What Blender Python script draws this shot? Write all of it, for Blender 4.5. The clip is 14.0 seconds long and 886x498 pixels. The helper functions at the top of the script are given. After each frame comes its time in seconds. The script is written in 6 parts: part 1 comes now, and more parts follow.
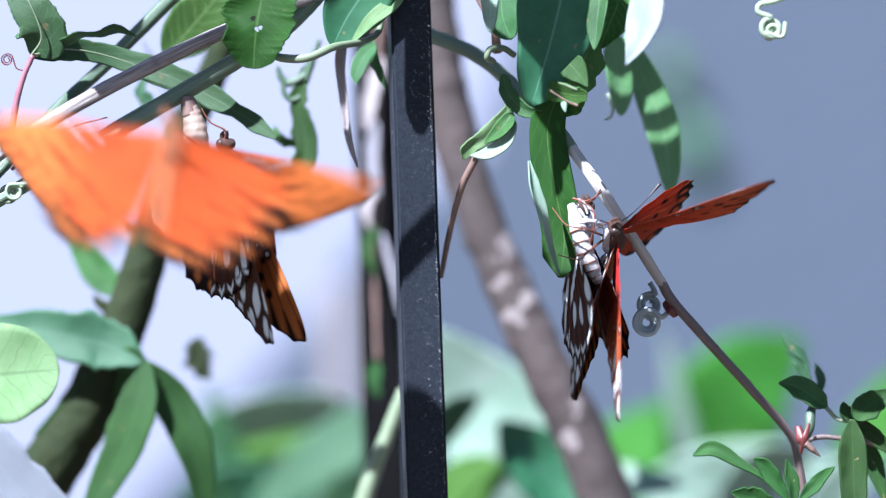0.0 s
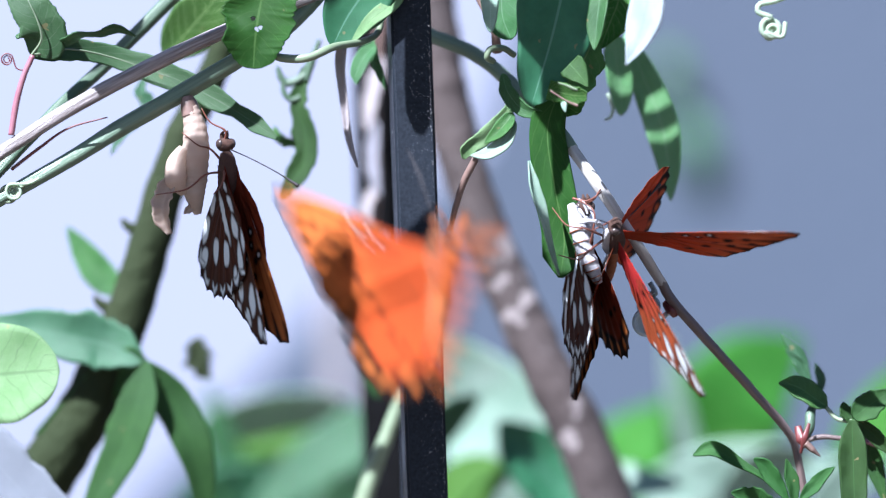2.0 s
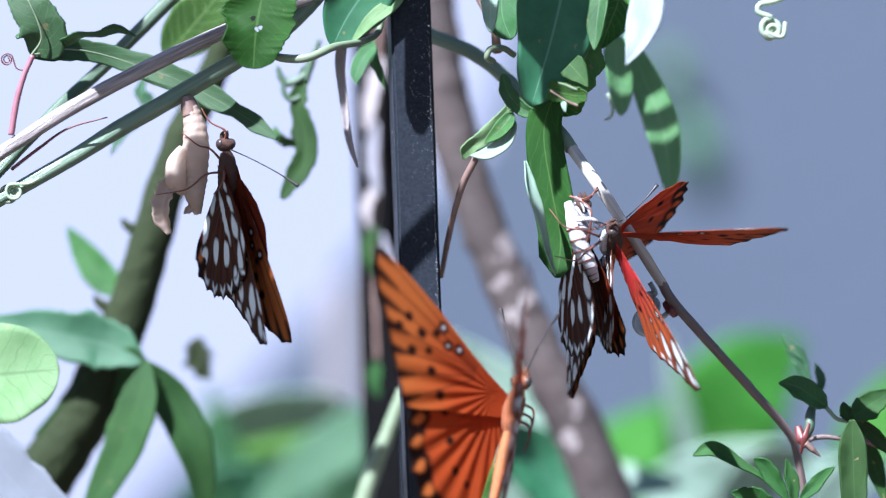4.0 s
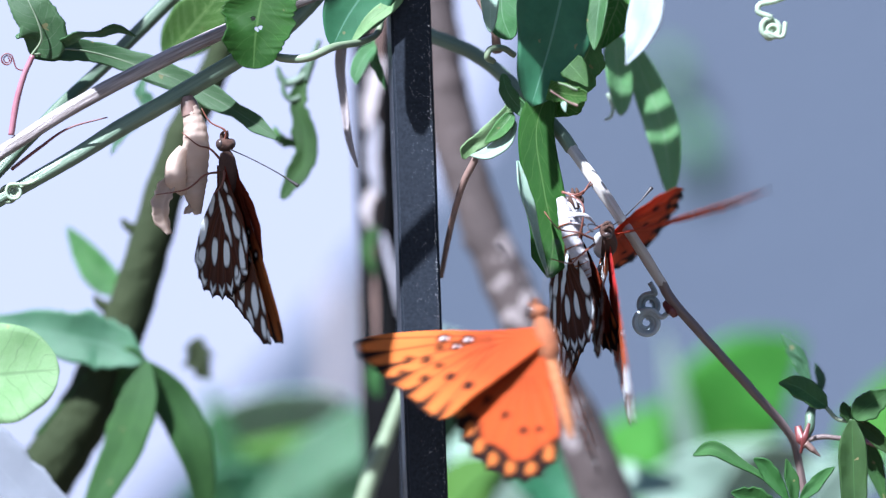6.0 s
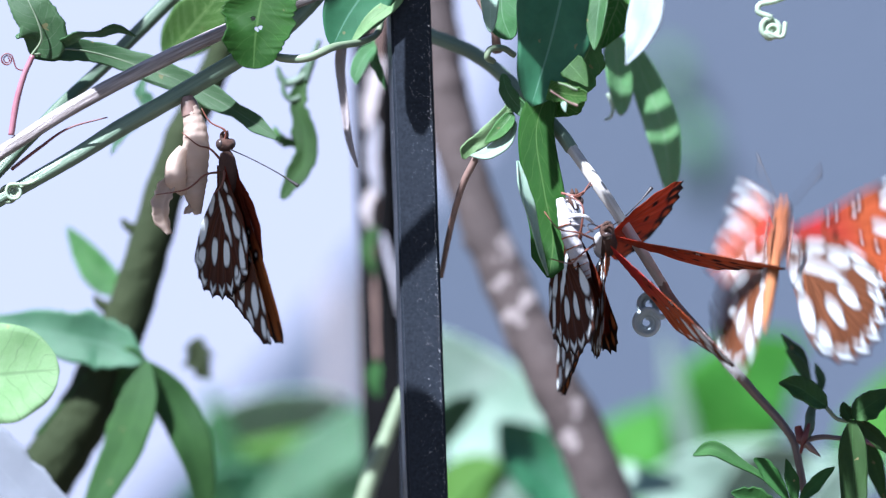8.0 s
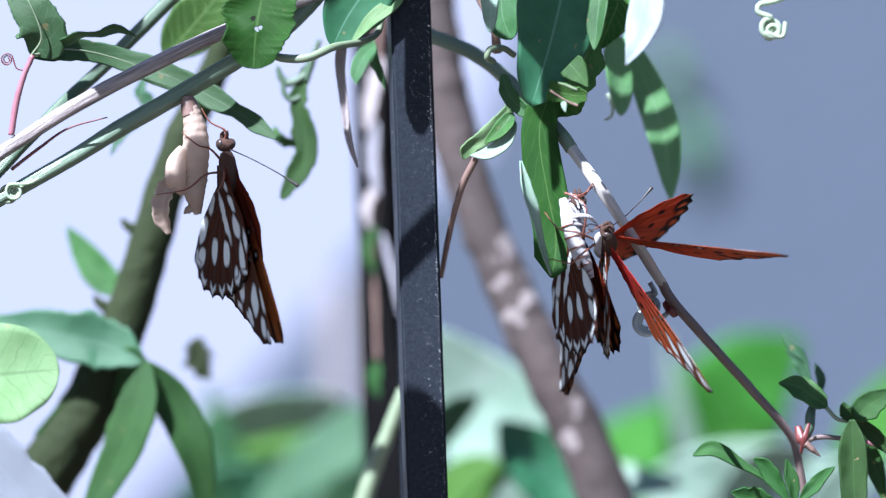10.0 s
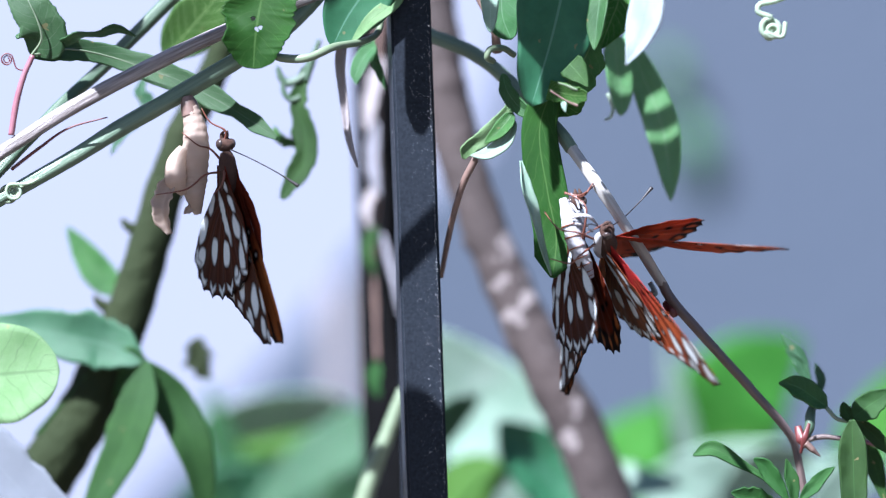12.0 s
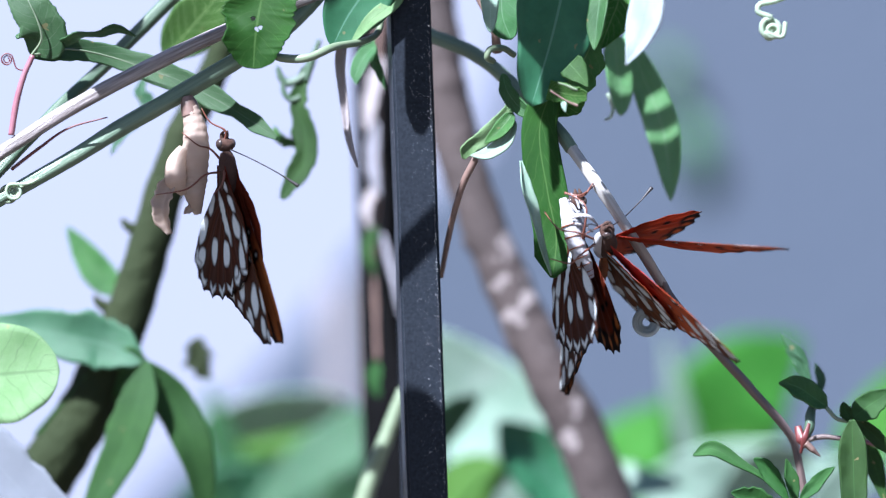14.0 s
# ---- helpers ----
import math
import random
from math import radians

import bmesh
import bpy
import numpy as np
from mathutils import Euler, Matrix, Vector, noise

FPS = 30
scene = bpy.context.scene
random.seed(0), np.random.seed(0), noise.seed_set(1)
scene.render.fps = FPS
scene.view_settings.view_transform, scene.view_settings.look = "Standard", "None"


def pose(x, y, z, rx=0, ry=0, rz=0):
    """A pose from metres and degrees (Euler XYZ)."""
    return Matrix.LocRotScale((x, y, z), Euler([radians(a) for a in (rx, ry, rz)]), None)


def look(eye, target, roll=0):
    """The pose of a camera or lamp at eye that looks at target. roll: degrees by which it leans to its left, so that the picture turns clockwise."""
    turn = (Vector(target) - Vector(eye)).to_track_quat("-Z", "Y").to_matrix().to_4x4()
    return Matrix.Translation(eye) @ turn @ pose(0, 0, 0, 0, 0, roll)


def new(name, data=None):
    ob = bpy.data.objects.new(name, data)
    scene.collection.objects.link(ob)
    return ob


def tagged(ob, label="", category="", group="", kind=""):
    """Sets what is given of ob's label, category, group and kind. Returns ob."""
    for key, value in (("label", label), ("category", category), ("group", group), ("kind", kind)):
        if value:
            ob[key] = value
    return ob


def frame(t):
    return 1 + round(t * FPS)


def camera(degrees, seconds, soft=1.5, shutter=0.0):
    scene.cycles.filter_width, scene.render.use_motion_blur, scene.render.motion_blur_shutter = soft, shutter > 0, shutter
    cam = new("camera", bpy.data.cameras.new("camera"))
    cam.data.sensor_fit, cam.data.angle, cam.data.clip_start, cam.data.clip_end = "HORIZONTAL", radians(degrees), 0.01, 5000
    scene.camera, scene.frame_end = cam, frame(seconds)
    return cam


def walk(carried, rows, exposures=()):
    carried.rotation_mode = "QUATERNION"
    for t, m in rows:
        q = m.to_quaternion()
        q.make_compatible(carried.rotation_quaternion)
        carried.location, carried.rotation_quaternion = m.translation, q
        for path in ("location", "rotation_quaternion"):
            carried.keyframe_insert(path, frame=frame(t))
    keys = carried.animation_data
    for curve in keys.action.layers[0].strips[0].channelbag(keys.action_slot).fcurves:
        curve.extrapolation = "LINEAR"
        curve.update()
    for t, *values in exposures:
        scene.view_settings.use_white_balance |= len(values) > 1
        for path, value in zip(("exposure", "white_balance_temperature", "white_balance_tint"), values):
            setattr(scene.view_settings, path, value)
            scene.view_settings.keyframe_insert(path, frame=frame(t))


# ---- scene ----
cam = camera(12.0, 14.0, soft=1.2, shutter=0.75)
cam.data.dof.use_dof = True
cam.data.dof.focus_distance = 0.785
cam.data.dof.aperture_fstop = 7.5
EYE = look((0, -0.785, 1.2), (0, 0, 1.2))
walk(cam, [(0, EYE), (14, EYE)], exposures=[(0, 2.18, 5450, 13), (14, 2.18, 5450, 13)])

# ---- world and sun ----
SUN_FROM = Vector((-0.42, -0.50, 0.76)).normalized()
world = bpy.data.worlds.new("sky")
scene.world = world
world.use_nodes = True
wn = world.node_tree
sky = wn.nodes.new("ShaderNodeTexSky")
sky.sky_type = "NISHITA"
sky.sun_disc = False
sky.sun_elevation = math.asin(SUN_FROM.z)
sky.sun_rotation = math.atan2(SUN_FROM.x, SUN_FROM.y)
wn.links.new(sky.outputs[0], wn.nodes["Background"].inputs[0])
wn.nodes["Background"].inputs[1].default_value = 0.030
sun = new("sun", bpy.data.lights.new("sun", "SUN"))
sun.data.energy = 5.0
sun.data.angle = radians(0.5)
sun.data.color = (1.0, 0.96, 0.90)
sun.matrix_world = look(SUN_FROM * 5, (0, 0, 0))

MM = 0.001
BASE_Z = 1.2


# ---- materials ----
class Mat:
    def __init__(self, name, rough=0.5, metal=0.0, spec=0.5):
        self.m = bpy.data.materials.new(name)
        self.m.use_nodes = True
        self.t = self.m.node_tree
        self.b = self.t.nodes["Principled BSDF"]
        self.b.inputs["Roughness"].default_value = rough
        self.b.inputs["Metallic"].default_value = metal
        self.b.inputs["Specular IOR Level"].default_value = spec

    def n(self, kind, **inputs):
        node = self.t.nodes.new("ShaderNode" + kind)
        for key, value in inputs.items():
            self.put(node.inputs[key], value)
        return node

    def put(self, socket, value):
        if isinstance(value, bpy.types.NodeSocket):
            self.t.links.new(value, socket)
        else:
            socket.default_value = value

    def noise(self, scale, detail=3, rough=0.5, vec=None):
        node = self.n("TexNoise", Scale=scale, Detail=detail, Roughness=rough)
        if vec is None:
            vec = self.n("TexCoord").outputs["Object"]
        self.put(node.inputs["Vector"], vec)
        return node.outputs["Fac"]

    def ramp(self, fac, *stops):
        node = self.n("ValToRGB", Fac=fac)
        e = node.color_ramp.elements
        while len(e) < len(stops):
            e.new(0.5)
        for el, (p, c) in zip(e, stops):
            el.position = p
            el.color = (*c, 1) if len(c) == 3 else c
        return node.outputs["Color"]

    def mix(self, fac, a, b, kind="MIX"):
        node = self.t.nodes.new("ShaderNodeMix")
        node.data_type = "RGBA"
        node.blend_type = kind
        for i, v in ((0, fac), (6, a), (7, b)):
            if isinstance(v, tuple) and len(v) == 3:
                v = (*v, 1)
            self.put(node.inputs[i], v)
        return node.outputs[2]

    def math(self, op, a, b=0.0):
        node = self.t.nodes.new("ShaderNodeMath")
        node.operation = op
        self.put(node.inputs[0], a)
        self.put(node.inputs[1], b)
        return node.outputs[0]

    def color(self, c):
        self.put(self.b.inputs["Base Color"], (*c, 1) if isinstance(c, tuple) else c)
        return self

    def bump(self, height, strength=0.3, dist=0.0002):
        node = self.n("Bump", Height=height, Strength=strength, Distance=dist)
        self.t.links.new(node.outputs[0], self.b.inputs["Normal"])
        return self

    def translucent(self, amount, color):
        out = self.t.nodes["Material Output"]
        tr = self.n("BsdfTranslucent")
        self.put(tr.inputs["Color"], (*color, 1) if isinstance(color, tuple) else color)
        mx = self.n("MixShader", Fac=amount)
        self.t.links.new(self.b.outputs[0], mx.inputs[1])
        self.t.links.new(tr.outputs[0], mx.inputs[2])
        self.t.links.new(mx.outputs[0], out.inputs["Surface"])
        return self


def leaf_material(name, dark, light, vein, rough=0.42, veins=9.0, see=0.25, ribs=0.16, cells=520.0, spec=0.3):
    """A leaf blade: midrib and side veins from the blade's own map, mottling at two scales."""
    k = Mat(name, rough, spec=spec)
    uv = k.n("UVMap").outputs[0]
    sep = k.n("SeparateXYZ", Vector=uv)
    u, v = sep.outputs[0], sep.outputs[1]
    av = k.math("ABSOLUTE", k.math("SUBTRACT", v, 0.5))
    wob = k.math("MULTIPLY", k.noise(240, 2), 0.12)
    slant = k.math("ADD", k.math("SUBTRACT", u, k.math("MULTIPLY", av, 0.42)), wob)
    fr = k.math("FRACT", k.math("MULTIPLY", slant, veins))
    side = k.math("LESS_THAN", k.math("ABSOLUTE", k.math("SUBTRACT", fr, 0.5)), 0.028)
    mid = k.math("LESS_THAN", av, 0.016)
    lines = k.math("MAXIMUM", k.math("MULTIPLY", side, ribs), k.math("MULTIPLY", mid, 0.6))
    base = k.ramp(k.noise(150, 5, 0.65), (0.35, dark), (0.65, light))
    base = k.mix(k.math("MULTIPLY", k.noise(1500, 2), 0.25), base, dark)
    rnd = k.n("ObjectInfo").outputs["Random"]
    tint = k.n("HueSaturation", Color=base, Hue=k.math("ADD", 0.485, k.math("MULTIPLY", rnd, 0.03)),
               Value=k.math("ADD", 0.8, k.math("MULTIPLY", rnd, 0.4))).outputs[0]
    net = k.n("TexVoronoi", Scale=cells)
    net.feature = "DISTANCE_TO_EDGE"
    mesh = k.math("LESS_THAN", net.outputs["Distance"], 0.045)
    lines = k.math("MAXIMUM", lines, k.math("MULTIPLY", mesh, ribs * 0.55))
    col = k.mix(lines, tint, vein)
    spots = k.math("GREATER_THAN", k.noise(420, 2, 0.5), 0.73)
    col = k.mix(k.math("MULTIPLY", spots, 0.55), col, (0.20, 0.15, 0.07))
    k.color(col)
    cell = k.n("TexVoronoi", Scale=900.0)
    k.bump(k.math("ADD", k.math("MULTIPLY", lines, -0.8), k.math("MULTIPLY", cell.outputs["Distance"], 0.5)), 0.35, 0.0003)
    gl = k.mix(0.25, col, (0.16, 0.36, 0.03), "ADD")
    k.translucent(see, gl)
    return k.m


LEAF = leaf_material("leaf_green", (0.026, 0.090, 0.028), (0.058, 0.160, 0.052), (0.17, 0.28, 0.17), see=0.35, ribs=0.3)
LEAF_BLUE = leaf_material("leaf_bluish", (0.026, 0.110, 0.056), (0.042, 0.155, 0.080), (0.12, 0.24, 0.17), see=0.16, ribs=0.05)
LEAF_NET = leaf_material("leaf_netted", (0.011, 0.044, 0.005), (0.021, 0.067, 0.010), (0.085, 0.155, 0.045), see=0.3, ribs=0.35, cells=330.0, spec=0.14)
LEAF_VEINED = leaf_material("leaf_bright_veined", (0.020, 0.080, 0.010), (0.040, 0.120, 0.018), (0.22, 0.34, 0.13), see=0.4, ribs=0.8, cells=300.0, spec=0.14)
LEAF_GREY = leaf_material("leaf_greyish", (0.027, 0.078, 0.027), (0.046, 0.112, 0.042), (0.15, 0.19, 0.13), see=0.3, ribs=0.4)
LEAF_WAXY = leaf_material("leaf_waxy_green", (0.090, 0.210, 0.080), (0.130, 0.265, 0.120), (0.22, 0.33, 0.20), rough=0.3, see=0.2, ribs=0.2)
LEAF_LIGHT = leaf_material("leaf_pale", (0.085, 0.150, 0.055), (0.135, 0.200, 0.095), (0.050, 0.095, 0.035), rough=0.5, see=0.1, ribs=0.7)
LEAF_BRIGHT = leaf_material("leaf_bright", (0.024, 0.098, 0.005), (0.036, 0.125, 0.009), (0.04, 0.13, 0.015), rough=0.7, see=0.2, ribs=0.05)
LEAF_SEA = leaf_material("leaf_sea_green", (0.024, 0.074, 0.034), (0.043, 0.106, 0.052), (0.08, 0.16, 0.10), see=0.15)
LEAF_MID = leaf_material("leaf_mid_green", (0.024, 0.085, 0.018), (0.055, 0.145, 0.034), (0.14, 0.25, 0.10), see=0.3, ribs=0.42)
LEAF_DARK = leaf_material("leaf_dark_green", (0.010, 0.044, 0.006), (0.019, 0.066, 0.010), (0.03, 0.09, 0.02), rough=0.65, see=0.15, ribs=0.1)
# whitish to put sun glare on a leaf; two tendril coils share it
LEAF_PALE = leaf_material("leaf_whitish", (0.27, 0.32, 0.35), (0.36, 0.42, 0.45), (0.26, 0.32, 0.33), rough=0.4, see=0.1)
# whitened leaf: the glare of the sun is put into its colour
LEAF_GLARE = leaf_material("leaf_glare", (0.185, 0.200, 0.240), (0.215, 0.232, 0.275), (0.20, 0.22, 0.25), rough=0.6, ribs=0.05)
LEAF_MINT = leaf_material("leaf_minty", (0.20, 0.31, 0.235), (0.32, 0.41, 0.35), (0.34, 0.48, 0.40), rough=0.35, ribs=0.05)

k = Mat("stem_skin", 0.45)
grain = k.n("Mapping", Vector=k.n("TexCoord").outputs["UV"], Scale=(0.6, 4.5, 1.0)).outputs[0]
k.color(k.mix(k.noise(3.0, 4, 0.6, grain), (0.034, 0.068, 0.042), (0.165, 0.225, 0.160)))
k.bump(k.noise(5.0, 4, 0.6, grain), 0.4, 0.0004)
STEM = k.m
k = Mat("stem_tan_skin", 0.45)
grain = k.n("Mapping", Vector=k.n("TexCoord").outputs["UV"], Scale=(0.6, 4.5, 1.0)).outputs[0]
k.color(k.ramp(k.noise(3.0, 4, 0.6, grain), (0.38, (0.12, 0.098, 0.094)), (0.62, (0.28, 0.25, 0.25))))
k.bump(k.noise(5.0, 4, 0.6, grain), 0.5, 0.0005)
STEM_TAN = k.m
# darker copy of the stem skin, with shade put into the colour
k = Mat("stem_dark_skin", 0.45)
grain = k.n("Mapping", Vector=k.n("TexCoord").outputs["UV"], Scale=(0.6, 4.5, 1.0)).outputs[0]
k.color(k.mix(k.noise(3.0, 4, 0.6, grain), (0.022, 0.045, 0.026), (0.070, 0.115, 0.070)))
k.bump(k.noise(5.0, 4, 0.6, grain), 0.4, 0.0004)
STEM_DARK = k.m
# paler copy of the stem skin, with sunlight put into the colour
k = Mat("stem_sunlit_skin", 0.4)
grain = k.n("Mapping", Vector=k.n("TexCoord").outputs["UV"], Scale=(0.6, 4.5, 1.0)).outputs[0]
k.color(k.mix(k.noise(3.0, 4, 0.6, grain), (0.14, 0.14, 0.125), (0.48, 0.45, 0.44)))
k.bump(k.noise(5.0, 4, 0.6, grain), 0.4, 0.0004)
STEM_SUNLIT = k.m
k = Mat("stem_purple_skin", 0.4)
grain = k.n("Mapping", Vector=k.n("TexCoord").outputs["UV"], Scale=(0.6, 4.5, 1.0)).outputs[0]
k.color(k.mix(k.noise(3.0, 4, 0.6, grain), (0.042, 0.030, 0.028), (0.16, 0.115, 0.108)))
k.bump(k.noise(5.0, 4, 0.6, grain), 0.4, 0.0004)
STEM_PURPLE = k.m
k = Mat("stem_pale_skin", 0.5)
k.color(k.mix(k.noise(700, 4, 0.6), (0.085, 0.125, 0.07), (0.18, 0.215, 0.14)))
k.bump(k.noise(1200, 3), 0.3)
STEM_PALE = k.m
k = Mat("stem_pink_skin", 0.45)
k.color(k.mix(k.noise(600, 3), (0.16, 0.052, 0.075), (0.24, 0.115, 0.135)))
STEM_PINK = k.m
k = Mat("stem_brown_skin", 0.5)
k.color(k.mix(k.noise(600, 4), (0.09, 0.055, 0.045), (0.20, 0.13, 0.11)))
k.bump(k.noise(1000, 4), 0.4)
STEM_BROWN = k.m
k = Mat("dry_leaf", 0.7)
k.color(k.mix(k.noise(500, 4), (0.16, 0.14, 0.145), (0.30, 0.27, 0.28)))
k.bump(k.noise(900, 4), 0.5, 0.0004)
DRY = k.m
# colour of scraps that stand for sun glare on the rear post
k = Mat("glare_scrap", 0.7)
k.color(k.mix(k.noise(500, 4), (0.14, 0.14, 0.17), (0.30, 0.29, 0.33)))
GLARE_SCRAP = k.m
k = Mat("tendril_skin", 0.45)
k.color(k.mix(k.noise(500, 3), (0.22, 0.29, 0.21), (0.34, 0.40, 0.32)))
k.translucent(0.2, (0.5, 0.7, 0.3))
TENDRIL = k.m
k = Mat("red_node_skin", 0.5)
k.color(k.mix(k.noise(500, 3), (0.05, 0.009, 0.009), (0.12, 0.022, 0.021)))
RED = k.m

k = Mat("black_enamel", 0.45, spec=0.06)
k.color(k.mix(k.noise(1800, 3, 0.7), (0.0035, 0.0045, 0.0065), (0.029, 0.035, 0.047)))
k.bump(k.noise(2600, 4, 0.7), 0.4, 0.0002)
ENAMEL = k.m
k = Mat("black_paint_old", 0.6, spec=0.02)
k.color(k.mix(k.noise(400, 3, 0.7), (0.002, 0.002, 0.002), (0.009, 0.009, 0.010)))
ENAMEL_OLD = k.m
# colours the dust flecks and the post edge that imitates sunlight
DUST_AND_SUN = Mat("dust", 0.9).color((0.5, 0.5, 0.52)).m

k = Mat("bark", 0.85)
k.color(k.mix(k.math("GREATER_THAN", k.noise(60, 4, 0.6), 0.62), k.ramp(k.noise(40, 5, 0.65), (0.3, (0.023, 0.016, 0.0155)), (0.7, (0.052, 0.038, 0.036))), (0.17, 0.145, 0.145)))
k.bump(k.noise(150, 5, 0.65), 0.8, 0.002)
BARK = k.m
k = Mat("bark_green", 0.85, spec=0.15)
k.color(k.mix(k.noise(55, 5, 0.6), (0.009, 0.016, 0.006), (0.025, 0.032, 0.013)))
k.bump(k.noise(200, 5, 0.65), 0.8, 0.0015)
BARK_GREEN = k.m

k = Mat("painted_wall", 0.8)
k.color(k.mix(k.noise(4, 4), (0.034, 0.046, 0.071), (0.042, 0.056, 0.084)))
k.bump(k.noise(90, 5, 0.6), 0.5, 0.002)
WALL = k.m
k = Mat("soil", 0.95)
k.color(k.ramp(k.noise(18, 6, 0.7), (0.3, (0.05, 0.04, 0.03)), (0.7, (0.16, 0.13, 0.10))))
k.bump(k.noise(60, 6, 0.7), 1.0, 0.01)
SOIL = k.m
# the sheet glows by itself to give the distance its glare
k = Mat("glowing_distance", 1.0, spec=0.0)
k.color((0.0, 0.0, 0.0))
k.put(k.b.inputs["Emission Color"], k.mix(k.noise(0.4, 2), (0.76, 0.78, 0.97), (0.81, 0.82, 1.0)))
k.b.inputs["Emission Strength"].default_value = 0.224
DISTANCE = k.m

k = Mat("wing_scales", 0.7, spec=0.06)
att = k.n("VertexColor")
att.layer_name = "scales"
fine = k.noise(2600, 3, 0.7)
wc = k.mix(k.math("MULTIPLY", fine, 0.30), att.outputs[0], (0.02, 0.008, 0.004))
k.color(wc)
k.bump(fine, 0.25, 0.00008)
k.translucent(0.28, wc)
WING = k.m
k = Mat("orange_fur", 0.85)
k.color(k.mix(k.noise(1400, 4, 0.7), (0.14, 0.036, 0.012), (0.27, 0.090, 0.028)))
k.bump(k.noise(3000, 4, 0.8), 0.9, 0.0004)
FUR = k.m
k = Mat("brown_fur", 0.85)
k.color(k.mix(k.noise(1400, 4, 0.7), (0.020, 0.008, 0.005), (0.075, 0.030, 0.018)))
k.bump(k.noise(3000, 4, 0.8), 0.9, 0.0004)
FUR_BROWN = k.m
k = Mat("white_fur", 0.8)
k.color(k.mix(k.noise(900, 4, 0.7), (0.24, 0.235, 0.25), (0.42, 0.41, 0.44)))
k.bump(k.noise(2500, 4, 0.8), 0.8, 0.0003)
FUR_WHITE = k.m
k = Mat("yellow_fur", 0.8)
k.color(k.mix(k.noise(900, 4, 0.7), (0.19, 0.060, 0.018), (0.30, 0.115, 0.036)))
k.bump(k.noise(2500, 4, 0.8), 0.8, 0.0003)
FUR_YELLOW = k.m
LEG = Mat("leg_skin", 0.5).color((0.12, 0.038, 0.024)).m
LEG_DARK = Mat("antenna_skin", 0.5).color((0.014, 0.010, 0.012)).m
EYE_MAT = Mat("eye_gloss", 0.2).color((0.045, 0.032, 0.030)).m
k = Mat("pupa_husk", 0.5)
k.color(k.mix(k.noise(500, 4), (0.33, 0.24, 0.195), (0.52, 0.42, 0.36)))
k.bump(k.noise(700, 4), 0.6, 0.0004)
k.translucent(0.4, (0.6, 0.5, 0.42))
HUSK = k.m


# ---- tools for shapes (millimetres) ----
def mm(p):
    return Vector(p) * MM + Vector((0, 0, BASE_Z))


def thing(name, at, label, category, group=""):
    ob = new(name)
    ob.empty_display_size = 0.01
    ob.location = mm(at)
    return tagged(ob, label, category, group)


def part(name, bm, material, parent=None, label="", local=False):
    """Links bm (in millimetres) as one mesh; under parent its points are moved into the parent's space."""
    me = bpy.data.meshes.new(name)
    shift = Vector((0, 0, 0)) if local else Vector((0, 0, BASE_Z))
    up = parent
    while up is not None and not local:
        shift -= up.location
        up = up.parent
    bm.transform(Matrix.Translation(shift) @ Matrix.Scale(MM, 4))
    bm.to_mesh(me)
    bm.free()
    me.materials.append(material)
    for poly in me.polygons:
        poly.use_smooth = True
    ob = new(name, me)
    if parent:
        ob.parent = parent
    if label:
        tagged(ob, label)
    return ob


def spline(pts, n):
    """n points along a smooth curve through pts."""
    pts = [Vector(p) for p in pts]
    ext = [2 * pts[0] - pts[1], *pts, 2 * pts[-1] - pts[-2]]
    out = []
    for i in range(n):
        s = i / (n - 1) * (len(pts) - 1)
        j = min(int(s), len(pts) - 2)
        f = s - j
        a, b, c, d = ext[j:j + 4]
        out.append(0.5 * (2 * b + (c - a) * f + (2 * a - 5 * b + 4 * c - d) * f * f + (3 * b - a - 3 * c + d) * f ** 3))
    return out


def values(vals, n):
    return list(np.interp(np.linspace(0, 1, n), np.linspace(0, 1, len(vals)), vals))


def tube(bm, pts, radii, sides=12, n=None, rough=0.0, seed=0.0, flat=1.0, flute=0.0, ribs=0.0):
    """A capped round rod along a curve."""
    n = n or max(10, 8 * len(pts))
    line, rad = spline(pts, n), values(radii, n)
    uv = bm.loops.layers.uv.verify()
    ref = Vector((0.13, 0.9, 0.41)).normalized()
    rings, length = [], 0.0
    for i, p in enumerate(line):
        t = (line[min(i + 1, n - 1)] - line[max(i - 1, 0)]).normalized()
        side = t.cross(ref).normalized()
        ref = side.cross(t).normalized()
        length += (p - line[i - 1]).length if i else 0
        ring = []
        for j in range(sides):
            a = 2 * math.pi * j / sides
            r = rad[i]
            if rough:
                r *= 1 + rough * noise.noise(p * 0.25 + Vector((math.cos(a), math.sin(a), seed)) * 0.9)
            r *= 1 + flute * math.cos(5 * a) + ribs * math.sin(i * 1.15)
            ring.append(bm.verts.new(p + side * math.cos(a) * r + ref * math.sin(a) * r * flat))
        rings.append((ring, length))
    for (a, la), (b, lb) in zip(rings, rings[1:]):
        for j in range(sides):
            f = bm.faces.new((a[j], a[(j + 1) % sides], b[(j + 1) % sides], b[j]))
            for loop, w in zip(f.loops, ((la, j), (la, j + 1), (lb, j + 1), (lb, j))):
                loop[uv].uv = (w[0] * 0.05, w[1] / sides)
    bm.faces.new(list(reversed(rings[0][0])))
    bm.faces.new(rings[-1][0])
    return bm


